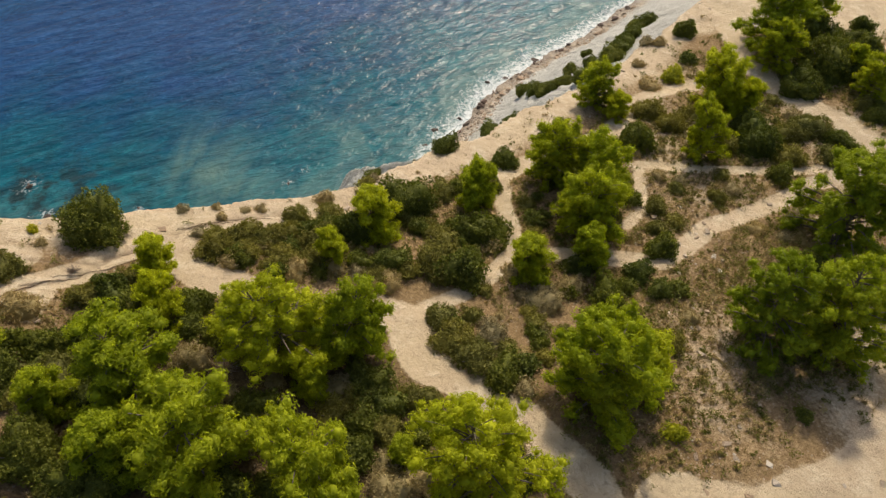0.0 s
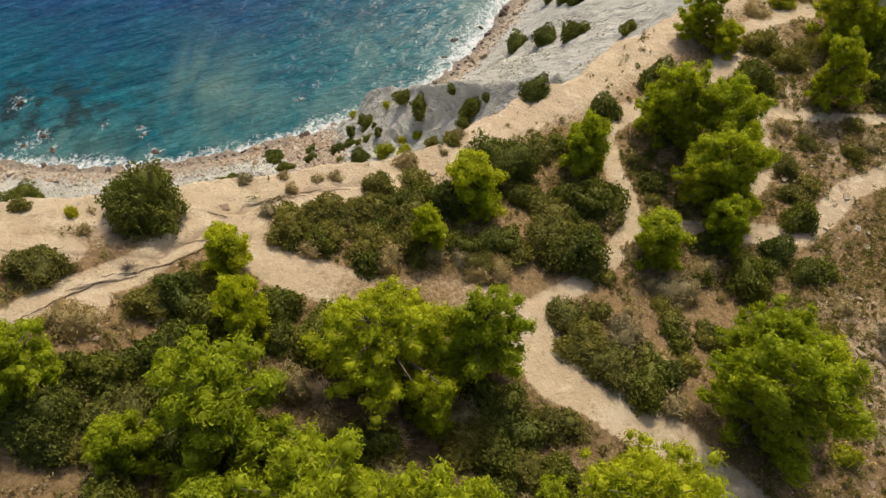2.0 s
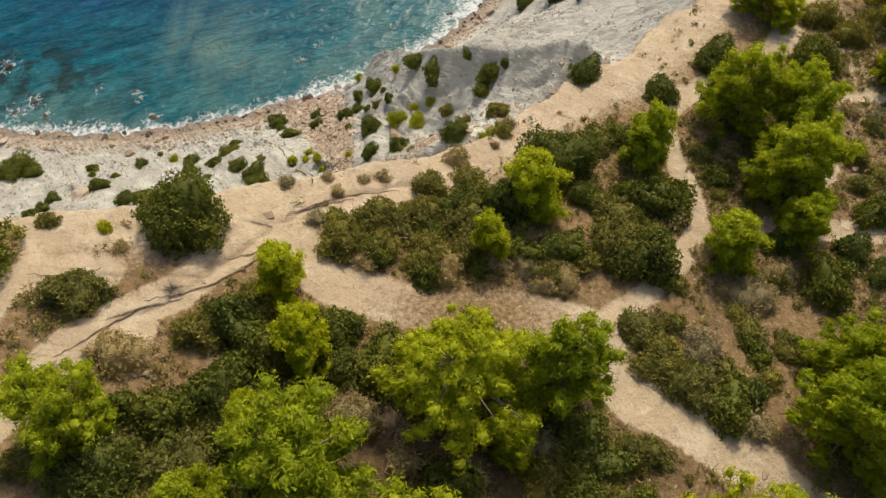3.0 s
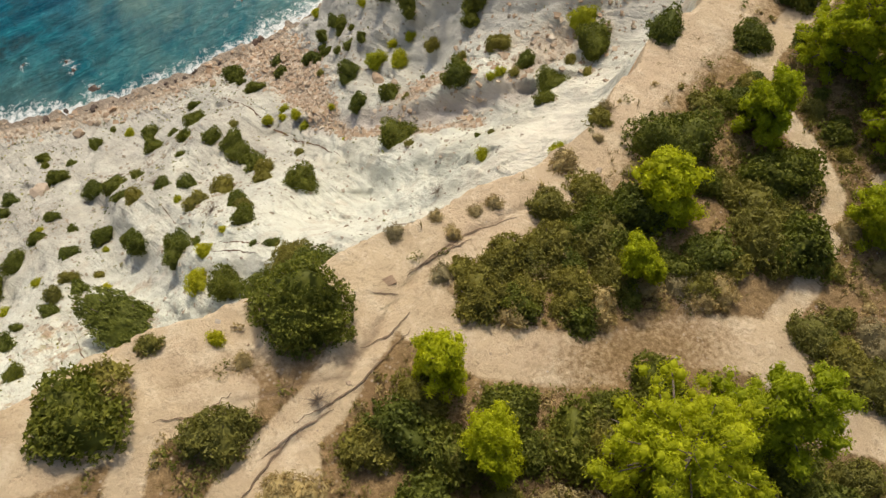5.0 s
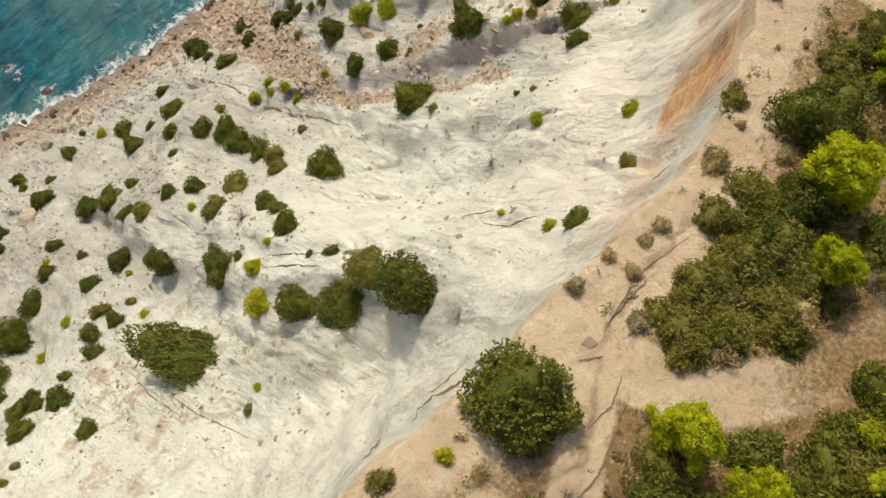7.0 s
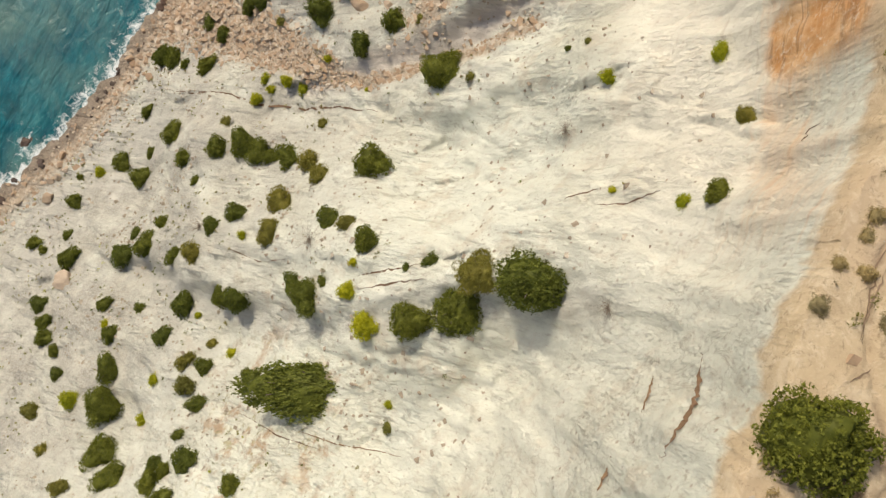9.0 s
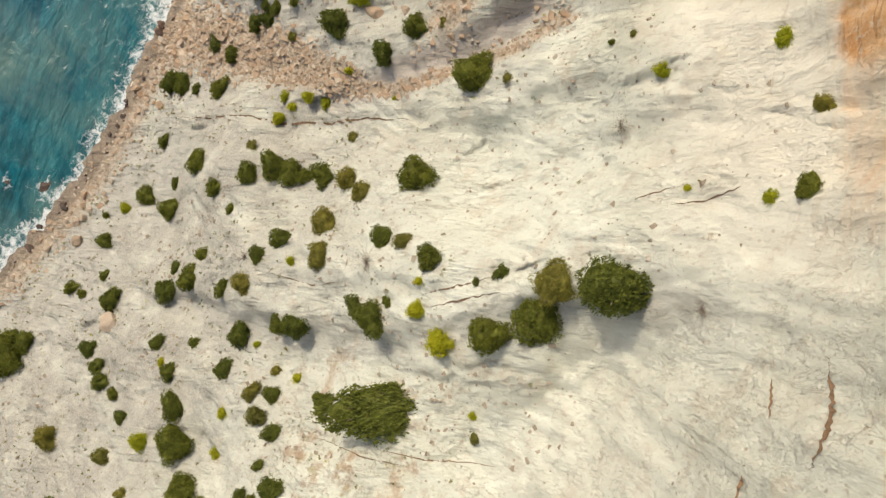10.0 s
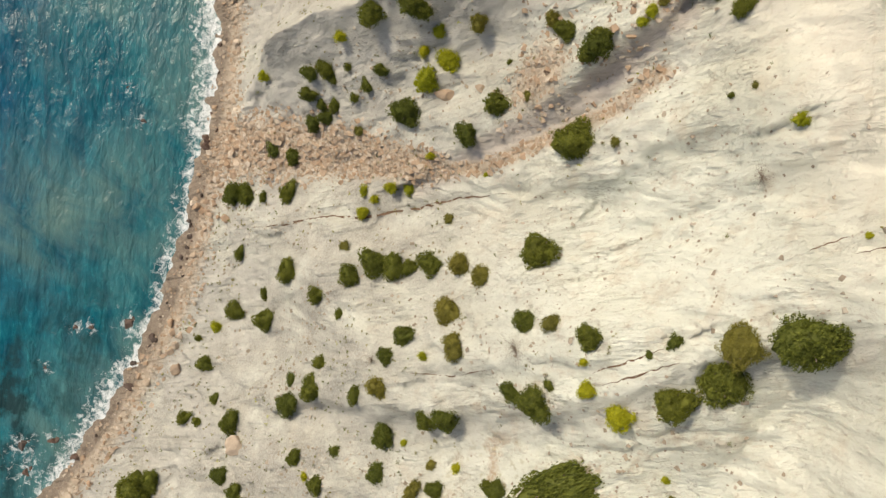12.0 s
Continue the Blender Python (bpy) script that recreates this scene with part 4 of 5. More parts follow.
shrub("dark", -36.2, 58.1, 2.6); shrub("dark", -30.8, 51.3, 0.9); shrub("dark", -35.7, 50.6, 1.5); shrub("dark", -38.3, 50.2, 2.2)
shrub("dark", -39.1, 52.4, 1.3); shrub("dark", -41.2, 51.7, 2.2); shrub("dark", -35.7, 46.5, 1.5); shrub("dark", -37.5, 42.7, 2.3)
shrub("dark", -34, 40.6, 1.7); shrub("dark", -32.9, 39.4, 2.2); shrub("dark", -44.8, 48.5, 1.7); shrub("dark", -41.6, 45.5, 1.1)
shrub("dark", -45.2, 45.6, 1.6); shrub("dark", -40.5, 41.6, 1.7); shrub("dark", -38.5, 37.1, 1.7); shrub("dark", -46.2, 58.8, 1.2)
shrub("dark", -49.8, 60.8, 1.8); shrub("dark", -49.2, 59.3, 1.0); shrub("dark", -46.7, 56, 2.3); shrub("dark", -57.5, 60.6, 2.7)
shrub("dark", -51.8, 54.2, 2.0); shrub("dark", -51.9, 52, 1.7); shrub("dark", -44, 61.8, 1.8); shrub("dark", -31.3, 45.8, 1.6)
shrub("dark", -29, 45.3, 2.4); shrub("dark", -25.4, 50.8, 2.6); shrub("dark", -24.7, 49, 2.5); shrub("dark", -24, 47.8, 1.5)
shrub("dark", -22.8, 46.3, 2.3); shrub("dark", -18.1, 40, 3.0); shrub("dark", -23, 38.5, 1.8); shrub("dark", -21.8, 35.2, 1.9)
shrub("dark", -27.9, 36.7, 1.7); shrub("dark", -27.7, 35.3, 2.9); shrub("dark", -22.6, 29.5, 2.7)
shrub("dark", -19.5, 31.4, 1.0); shrub("dark", -25.9, 35.2, 0.9)
shrub("dark", -20.9, 32.1, 0.5); shrub("dark", -35.5, 34, 1.5)
shrub("dark", -9.9, 41.7, 3.5); shrub("dark", -5.2, 35.9, 0.5); shrub("dark", -12.4, 49, 2.2); shrub("dark", -9.7, 48.1, 2.1)
shrub("dark", -12.8, 54.5, 2.9); shrub("dark", -3.9, 46.2, 1.6); shrub("dark", -4, 44, 1.4); shrub("dark", -5.1, 44.2, 1.4)
shrub("dark", -6.5, 48.8, 0.5); shrub("dark", -12.5, 63.1, 1.9); shrub("dark", -14.9, 64.1, 1.8)
shrub("dark", -12.9, 62.2, 1.2); shrub("dark", -10.9, 58.1, 1.4); shrub("dark", -12.3, 58.8, 1.2); shrub("dark", -16.9, 62.7, 1.8)
shrub("dark", -14.7, 61.2, 1.3); shrub("dark", -13.5, 59.5, 1.1); shrub("dark", -7.8, 60.4, 2.2); shrub("dark", -42.4, 64.1, 0.8)
shrub("dark", -46.9, 43, 3.0); shrub("dark", -48.8, 40.7, 3.5); shrub("dark", -50.3, 37.3, 3.2); shrub("dark", -51.9, 46.2, 1.2)
shrub("dark", -40.1, 34.9, 1.6); shrub("dark", -42.5, 32, 2.1); shrub("dark", -42.6, 34.1, 0.9); shrub("dark", -45.2, 33.4, 1.7)
shrub("dark", -45.8, 32.5, 1.8); shrub("dark", -51.7, 48.6, 1.2); shrub("dark", -62.7, 45.5, 2.1); shrub("dark", -39.6, 28.6, 1.5)
shrub("dark", 7.7, 83.9, 4.0); shrub("dark", 10.8, 79.1, 4.5); shrub("dark", 13.5, 74.8, 4.2); 

shrub("dark", -0.6, 52.5, 1.8); shrub("dark", -1.7, 51.1, 1.5); shrub("dark", -6, 56.9, 2.1); shrub("dark", -2.7, 55.9, 1.3)
shrub("dark", 0.4, 52.3, 1.2); shrub("dark", -59.4, 60.9, 5.2); shrub("bright", -17.4, 19.8, 0.5); shrub("dark", 17.1, 66.2, 2.2)
shrub("dark", 21.2, 84.3, 3.8); shrub("dark", 23, 84.3, 3.8); shrub("dark", 25.1, 85.6, 4.1); shrub("dark", 27.8, 89.2, 3.7)
shrub("dark", 19, 87.2, 3.4); shrub("dark", 15.9, 88.2, 3.5); shrub("dark", 14.7, 97.4, 3.5)
shrub("dark", 23.8, 95.2, 2.2); shrub("dark", 26.6, 87.7, 3.8); shrub("dark", 29.3, 91.4, 3.7); shrub("dark", 17.4, 87, 3.1)
shrub("dark", 15.1, 90.7, 3.1); shrub("dark", 20.5, 90.9, 2.6); shrub("dark", 23.1, 89.8, 2.6)
shrub("dark", 31.6, 97.1, 3.6); shrub("dark", 33.3, 97.3, 3.6); shrub("dark", -8.7, 25.4, 1.2)
shrub("olive", -33.9, 45.1, 2.1); shrub("olive", -39.7, 38.5, 1.8); shrub("olive", -25.5, 43.2, 2.7); shrub("olive", -27.5, 41.6, 2.5)
shrub("olive", -21.7, 44.3, 2.3); shrub("olive", -21.7, 42.5, 2.0); shrub("olive", -22.2, 37.2, 1.5)
shrub("olive", -9.3, 39.6, 0.8); shrub("olive", -4.5, 35.3, 0.5); shrub("olive", -4.8, 52.4, 1.7)
shrub("olive", -8.4, 46.3, 0.7); shrub("olive", -15.7, 58, 1.1); shrub("olive", -18.8, 46.9, 1.1); shrub("olive", -25.5, 53.9, 1.1)
shrub("olive", -37.1, 38.2, 1.0); shrub("olive", -55.3, 44.8, 2.0); shrub("olive", -54.9, 41, 1.1); shrub("olive", -28.2, 25.2, 0.8)
shrub("olive", -59.7, 50.7, 2.7); shrub("olive", -5.1, 26.9, 1.2)
shrub("bright", -24.8, 33.5, 1.4); shrub("bright", -25.1, 31, 2.1); shrub("bright", -23.3, 34.7, 0.6); shrub("bright", -5.8, 32.8, 1.0)
shrub("bright", -7.9, 53.3, 2.1); shrub("bright", -10, 54.2, 2.2); shrub("bright", -2.5, 42.3, 0.8); shrub("bright", -10, 62.5, 1.1)
shrub("bright", -15.2, 69.4, 1.3); shrub("bright", -15, 50.9, 0.9); shrub("bright", -20.2, 55, 1.0); shrub("bright", -20.4, 53.7, 0.9)
shrub("bright", -22, 54.1, 1.3); shrub("bright", -18.9, 52.8, 1.3); shrub("bright", -18.1, 51.3, 1.4); shrub("bright", -14.4, 46.1, 0.5)
shrub("bright", -36, 36.5, 0.9); shrub("bright", -27.3, 26.3, 0.6); shrub("bright", -29.6, 43.3, 0.8); shrub("bright", -40.3, 63, 1.3)
shrub("bright", -36.9, 41, 0.7); shrub("bright", -45.4, 46.8, 0.8); shrub("bright", -10.5, 28.1, 0.4); shrub("bright", -51.3, 43.1, 2.0)
shrub("bright", -43, 39.2, 1.0); shrub("bright", -46.1, 37.3, 1.2); shrub("bright", -9.5, 25.9, 0.8)
shrub("dark", -49.8, 35, 2.8); shrub("olive", -53.8, 37.2, 1.7); shrub("dark", -52.3, 50.5, 2.0); shrub("olive", -40.5, 36.9, 1.9)
shrub("dark", -45.2, 30.9, 2.1); shrub("dark", -44.5, 32.6, 1.4); shrub("olive", -44.6, 28.4, 0.7); shrub("olive", -45, 27.5, 0.7)
shrub("bright", -6.4, 55, 1.2); shrub("bright", -8.1, 55.5, 1.1); shrub("dark", -13.3, 64.5, 1.7); shrub("dark", -15.1, 62.6, 1.2)
shrub("dark", -11.6, 61.1, 0.9); shrub("dark", -15.9, 61.7, 1.6)
# The debris terrace under the brow.
shrub("dark", 4.6, 41.6, 3.0); shrub("bright", 5.0, 44.4, 2.6); shrub("dark", 1.2, 39.6, 2.5); shrub("dark", 0.1, 37.7, 1.7)
shrub("dark", 0.4, 42.9, 1.6); shrub("olive", -0.8, 46.1, 2.4); shrub("dark", -4.4, 44.0, 2.1); shrub("olive", -3.4, 47.5, 1.4)
shrub("dark", 0.2, 29.8, 1.6); shrub("dark", -6.1, 57.8, 2.2); shrub("dark", -1.3, 52.5, 2.2); shrub("dark", -0.8, 53.0, 1.8)
shrub("olive", -0.9, 41.9, 0.8); shrub("bright", -1.9, 42.2, 0.8); shrub("olive", 2.8, 41.0, 1.0); shrub("olive", 3.4, 39.2, 0.9)
shrub("olive", -3.9, 26.0, 0.8); shrub("dry", -5.9, 24.2, 1.0)
oval("dark", -31.2, 30.3, 11.6, 5.0, 2.0, -40); oval("dark", -35.2, 33.4, 2.2, 2.4, 0.9, 20, 1)
oval("dark", -16.0, 26.9, 5.4, 4.1, 1.9, -35, 1); oval("dark", -19.9, 28.2, 4.3, 3.7, 1.6, 0); oval("olive", -17.9, 29.1, 3.4, 3.0, 1.4, 10)
# The plateau.
lone = make_shrub("dark", 3.6, 81, 0.15)
lone.matrix_basis = pose(-15.1, 20.2, drop_of(-15.1, 20.2) - 0.1) @ Matrix.Diagonal((1, 1, 1.12, 1))
tagged(lone, "broad round evergreen bush on the cliff's lip", "shrub", "dark shrubs")
shrub("bright", -2.8, 29.9, 0.9); shrub("dark", -5.6, 16.1, 1.9); shrub("dark", -8.6, 15, 2.0); shrub("olive", -7.6, 14.4, 2.2)
shrub("dark", -9.9, 16.3, 1.5); shrub("olive", -12.4, 17, 1.7); shrub("olive", -11.9, 15.4, 2.0); shrub("dark", -7.2, 15.6, 1.7)
shrub("dark", -1.8, 24.2, 2.9, 1.15); shrub("dark", 0.9, 25.8, 1.1); shrub("dark", 3.5, 28.8, 1.5)
shrub("dark", -4.3, 21.8, 2.0, 1.15); shrub("dark", -7.2, 18.5, 1.15); shrub("dark", 1.1, 22.4, 2.1, 1.15); shrub("dark", -0.4, 15.7, 1.15)
shrub("dark", -20.7, 18.2, 2.2, 1.15); shrub("dark", -13, 16.4, 2.0, 1.15); shrub("dark", -12.1, 15.6, 2.0, 1.15); shrub("dark", -10.2, 16.6, 1.15)
shrub("dark", -13, 14.1, 2.3, 1.15); shrub("dark", -14.3, 13.4, 1.9, 1.15); shrub("dark", -17.4, 15.6, 1.5); shrub("dark", 2.3, 13.9, 1.8, 1.15)
shrub("dark", -0.2, 13.6, 0.7); shrub("dark", -15.5, 11.8, 2.4, 1.15); shrub("dark", -12.3, 11.4, 1.6); shrub("dark", -6.8, 11.4, 1.9, 1.15)
shrub("dark", -3, 11.4, 1.8, 1.15); shrub("dark", 11.6, 31.1, 2.3, 1.15); shrub("dark", 6.7, 31, 2.6, 1.15); shrub("dark", 10.9, 22.1, 1.8, 1.15)
shrub("dark", 7.5, 18.5, 2.0, 1.15); shrub("dark", 9.3, 20.3, 1.6); shrub("dark", 19.2, 28.2, 1.7, 1.15); shrub("dark", 23.9, 31.3, 2.0, 1.15)
shrub("dark", 17.4, 40.9, 1.15); shrub("dark", 18.2, 44.9, 1.8, 1.15); shrub("dark", 26.3, 39.6, 4.2, 1.15); shrub("dark", 23.7, 37.2, 2.9, 1.15)
shrub("dark", 30, 43.2, 1.6); shrub("dark", 31, 44.7, 1.8, 1.15); shrub("dark", 30.1, 41.8, 2.0, 1.15); shrub("dark", 27.2, 33.9, 1.6)
shrub("dark", 18.7, 31.2, 3.0, 1.15); shrub("dark", 18.2, 21.1, 1.7, 1.15); shrub("dark", 14.6, 12.8, 0.7); shrub("dark", 7.2, 9.5, 2.0, 1.15)
shrub("dark", 16.8, 11.3, 0.9); shrub("dark", 3.2, 14.4, 1.15); shrub("dark", 2.1, 22.4, 2.2, 1.15); shrub("dark", 0.9, 19.6, 2.3, 1.15)
shrub("dark", 18.9, 32.8, 2.4, 1.15); shrub("dark", 26.9, 43.1, 3.6, 1.15); shrub("dark", 27.1, 38.4, 2.6, 1.15); shrub("dark", -3.3, 10, 1.7, 1.15)
shrub("dark", -12.2, 12.8, 2.2, 1.15); shrub("dark", -13.1, 9.2, 2.6, 1.15); shrub("dark", -11.2, 8.3, 2.6, 1.15); shrub("dark", -7, 8.3, 1.8, 1.15)
shrub("olive", -6.9, 22.5, 1.6); shrub("olive", -5.5, 22.7, 1.8); shrub("olive", -9, 20.9, 1.7); shrub("olive", -7.3, 21.1, 1.9)
shrub("olive", -5.8, 21, 1.9); shrub("olive", -5.8, 19.6, 1.5); shrub("olive", -10.1, 19.8, 1.8); shrub("olive", -8.8, 19.5, 1.6)
shrub("olive", -7.1, 19.5, 1.7); shrub("olive", -9.9, 18.7, 1.1); shrub("olive", -8.5, 18.4, 1.15); shrub("olive", -10.3, 20.7, 1.0)
shrub("olive", -8.2, 20.6, 1.5); shrub("olive", -0.3, 19.9, 2.3); shrub("olive", -1.7, 19.4, 1.15); shrub("olive", -0.2, 17.2, 1.15)
shrub("olive", -20.1, 19.1, 1.15); shrub("olive", -19.1, 19.9, 0.7); shrub("olive", -18.2, 18.5, 1.1); shrub("olive", -17.6, 17.1, 2.0)
shrub("olive", -22.8, 18.4, 0.9); shrub("olive", -13.9, 16.1, 1.7); shrub("olive", -17, 17.3, 1.0); shrub("olive", 1.1, 14.7, 1.9)
shrub("olive", -13.7, 12.1, 2.1); shrub("olive", -19.2, 18.5, 0.7); shrub("olive", -2.3, 11, 1.6); shrub("olive", -9.4, 13.5, 1.0)
shrub("olive", 15, 26.2, 1.2); shrub("olive", 22.6, 32.6, 3.1); shrub("olive", 21.1, 32, 2.0); shrub("olive", 13.1, 34.4, 2.1)
shrub("olive", 14.2, 33, 1.9); shrub("olive", 15.8, 34, 1.8); shrub("olive", 9.8, 16.2, 1.5); shrub("olive", 0.3, 15.6, 2.1)
shrub("olive", -0.1, 16.6, 1.6); shrub("olive", -0.1, 21, 2.2); shrub("olive", 7.9, 16.3, 1.5); shrub("olive", 4.3, 25, 1.2)
shrub("olive", 11.3, 25.2, 1.5); shrub("olive", 12.9, 26.8, 1.2); shrub("olive", 17, 30.9, 2.0); shrub("olive", 23, 29.9, 2.0)
shrub("olive", 20.4, 29.9, 2.0); shrub("olive", -1, 12.5, 1.5); shrub("olive", 5.1, 16, 1.0)
shrub("dry", -16.8, 19, 0.6); shrub("dry", -12.1, 22.4, 0.6); shrub("dry", -10.7, 22.8, 0.5); shrub("dry", -10.3, 22.1, 0.6)
shrub("dry", -8.7, 23, 0.7); shrub("dry", -5.8, 24.4, 0.8); shrub("dry", -3.6, 26.4, 0.6); shrub("dry", -4.3, 25.1, 0.4)
shrub("dry", -9.4, 22.8, 0.5); shrub("dry", -15.4, 17.6, 0.9); shrub("dry", -11.6, 20.4, 1.0); shrub("dry", -11, 20.7, 0.8)
shrub("dry", -3.2, 18.5, 1.2); shrub("dry", -3.6, 23.5, 0.7); shrub("dry", -0.2, 25.8, 0.5); shrub("dry", -19.9, 18.6, 1.0)
shrub("dry", -15.9, 15.2, 1.8); shrub("dry", 3.1, 13.3, 1.1); shrub("dry", 2, 16, 1.9); shrub("dry", -8, 12.2, 1.15)
shrub("dry", 13.9, 37.7, 1.6); shrub("dry", 16, 43.5, 1.2); shrub("dry", -2.4, 18.7, 1.5); shrub("dry", 4.4, 18.3, 1.8)
shrub("dry", 5.8, 19.2, 1.6); shrub("dry", 2.3, 21.5, 1.15); shrub("dry", 11.1, 17.7, 1.0); shrub("dry", 16.2, 27, 1.2)
shrub("dry", 16.4, 24, 1.2); shrub("dry", 18.5, 23.2, 1.2); shrub("dry", 13.8, 40.5, 1.0); shrub("dry", 15, 43.6, 1.1)
shrub("bright", 15.7, 38.8, 1.7); shrub("bright", 8.8, 11.7, 1.0)


def thicket(kinds, many, lo, hi, small, large):
    """Undergrowth that fills the gaps between trees, clear of the ways."""
    made = 0
    while made < many:
        x, y = placing.uniform(lo[0], hi[0]), placing.uniform(lo[1], hi[1])
        px, py = np.array([x]), np.array([y])
        if way_mask(px, py)[0] < 0.05 and along(px, py)[2][0] < -2.6:
            shrub(placing.choice(kinds), x, y, placing.uniform(small, large))
            made += 1


thicket(("dark", "olive", "olive", "dry"), 90, (-17.5, 5.5), (-1.5, 15.5), 0.8, 1.9)
thicket(("dark", "olive", "dry"), 18, (-2.5, 6), (3.0, 12), 0.8, 1.6)
thicket(("dark", "olive", "dry"), 40, (-11.5, 18.6), (-2.2, 22.6), 0.8, 1.7)
thicket(("dark", "olive"), 26, (-2, 18.5), (3.0, 26.5), 0.7, 1.4)
thicket(("olive", "dry", "dark"), 30, (0.0, 14), (6.0, 20.5), 0.5, 1.1)
thicket(("dark", "olive"), 22, (4.5, 19), (11, 29), 0.6, 1.4)
thicket(("olive", "dry"), 34, (11, 22.5), (25, 36), 0.5, 1.15)
thicket(("dark", "olive"), 16, (24, 33), (33, 45), 0.9, 2.2)


# ---- rocks ----
def rock_mesh(seed, mat, detail=2):
    """A broken block with worn edges, about one metre across."""
    rng = np.random.default_rng(seed)
    bm = bmesh.new()
    bmesh.ops.create_icosphere(bm, subdivisions=detail, radius=0.62)
    cuts = unit(rng.normal(size=(11, 3)))
    reach = rng.uniform(0.28, 0.46, 11)
    for v in bm.verts:
        p = np.array(v.co)
        for c, r in zip(cuts, reach):
            over = p @ c - r
            if over > 0:
                p = p - c * over
        v.co = p * np.array([1.1, 0.9, 0.75]) + 0.03 * rng.normal(size=3)
    mesh = bpy.data.meshes.new("boulder")
    bm.to_mesh(mesh)
    bm.free()
    mesh.materials.append(mat)
    return mesh


dry_rocks = [rock_mesh(s, ROCK) for s in range(5)]
wet_rocks = [rock_mesh(20 + s, WET_ROCK) for s in range(4)]


def boulder(mesh, x, y, z, size, label):
    ob = new("boulder", mesh)
    ob.matrix_basis = pose(x, y, z, placing.uniform(-25, 25), placing.uniform(-25, 25), placing.uniform(0, 360)) @ Matrix.Diagonal(
        (size * placing.uniform(0.8, 1.25), size * placing.uniform(0.8, 1.2), size * placing.uniform(0.7, 1.0), 1))
    tagged(ob, label, "rock", "shore boulders")


def shore_point(run):
    for (ax, ay), (bx, by) in zip(SHORE[:-1], SHORE[1:]):
        n = math.hypot(bx - ax, by - ay)
        if run <= n:
            return ax + (bx - ax) * run / n, ay + (by - ay) * run / n, (by - ay) / n, -(bx - ax) / n
        run -= n


zero = sum(math.hypot(b[0] - a[0], b[1] - a[1]) for a, b in zip(SHORE[:3], SHORE[1:4]))  # at the west end of the cove
for i in range(230):
    x, y, nx, ny = shore_point(zero + placing.uniform(-8, 130))
    off = placing.uniform(-0.9, 2.6)
    x, y = x + nx * off, y + ny * off
    size = (0.3 + 0.75 * placing.random() ** 3) * (1.5 if x > -4 else 1.0)
    wet = off < 0.3
    boulder((wet_rocks if wet else dry_rocks)[i % 4], x, y, max(-0.15, drop_of(x, y)) + 0.12 * size, size,
            "dark wet boulder at the water's edge" if wet else "rust-brown boulder on the stony shore")
for i in range(60):
    k = placing.random()
    x, y = -20.5 - 11 * k + placing.gauss(0, 0.9), 70.3 - 0.3 * k + 1.2 * math.sin(3 * k) + placing.gauss(0, 1.0)
    size = 0.4 + 0.8 * placing.random() ** 2
    boulder(dry_rocks[i % 5], x, y, drop_of(x, y) + 0.1 * size, size, "rust-brown boulder on the stony shore")
for x, y, size in SEA_ROCKS:
    for k in range(3):
        a, r = placing.uniform(0, 6.28), size * 0.55 * k * 0.5
        boulder(wet_rocks[(k + int(size * 10)) % 4], x + math.cos(a) * r, y + math.sin(a) * r, -0.12 * size, size * (0.85 - 0.22 * k), "dark rock awash in breaking waves")
for x, y, size in ((-48.2, 54.3, 2.0), (-46.5, 64.5, 1.3), (-10.3, 52.3, 1.2), (-9, 49.8, 0.9), (-44.5, 66, 1.1)):
    boulder(dry_rocks[int(size * 10) % 5], x, y, drop_of(x, y) + 0.1 * size, size, "large fallen sandstone block on the slope")


# ---- scatter: what nobody could count ----
def scatter(rng, many, lo, hi, keep):
    """Random places within a rectangle that pass keep(x, y)."""
    x, y = rng.uniform(lo[0], hi[0], many), rng.uniform(lo[1], hi[1], many)
    ok = rng.random(many) < keep(x, y)
    x, y = x[ok], y[ok]
    return np.stack([x, y, ground_height(x, y)], -1)


def on_top(x, y):
    _, _, out, _ = along(x, y)
    clear = 1 - np.clip(way_mask(x, y) * 1.4, 0, 1)
    rim = 1 - 0.93 * np.clip(bare_rim(x, y, out) * 2.0, 0, 1)
    patch = np.clip(0.55 + 1.2 * fbm(x * 0.25, y * 0.25, 101, 3) + 0.15 * np.clip((x - 6) / 4, 0, 1), 0.05, 1)
    fade = np.clip((54 - np.hypot(x * 0.9, y - 24)) / 26, 0, 1)
    return np.where(out < -0.3, clear * rim * patch * fade, 0)


def blades(rng, at, per, high, spread, wide):
    n = len(at)
    a = rng.uniform(0, 2 * np.pi, (n, per))
    tilt = rng.uniform(0.1, 1.0, (n, per))
    size = rng.uniform(0.6, 1.3, (n, 1)) * rng.uniform(0.7, 1.1, (n, per))
    way = np.stack([np.cos(a), np.sin(a), 0 * a], -1)
    root = at[:, None] + way * (spread * 0.25 * rng.random((n, per, 1))) - np.array([0, 0, 0.03])
    tip = root + way * (spread * tilt * size)[..., None] + np.stack([0 * a, 0 * a, high * size * (1.15 - 0.6 * tilt)], -1)
    across = np.stack([-np.sin(a), np.cos(a), 0 * a], -1) * wide
    quad = np.stack([root - across, root + across, tip + across * 0.3, tip - across * 0.3], 2)
    return quad.reshape(-1, 3), np.arange(n * per * 4).reshape(-1, 4)


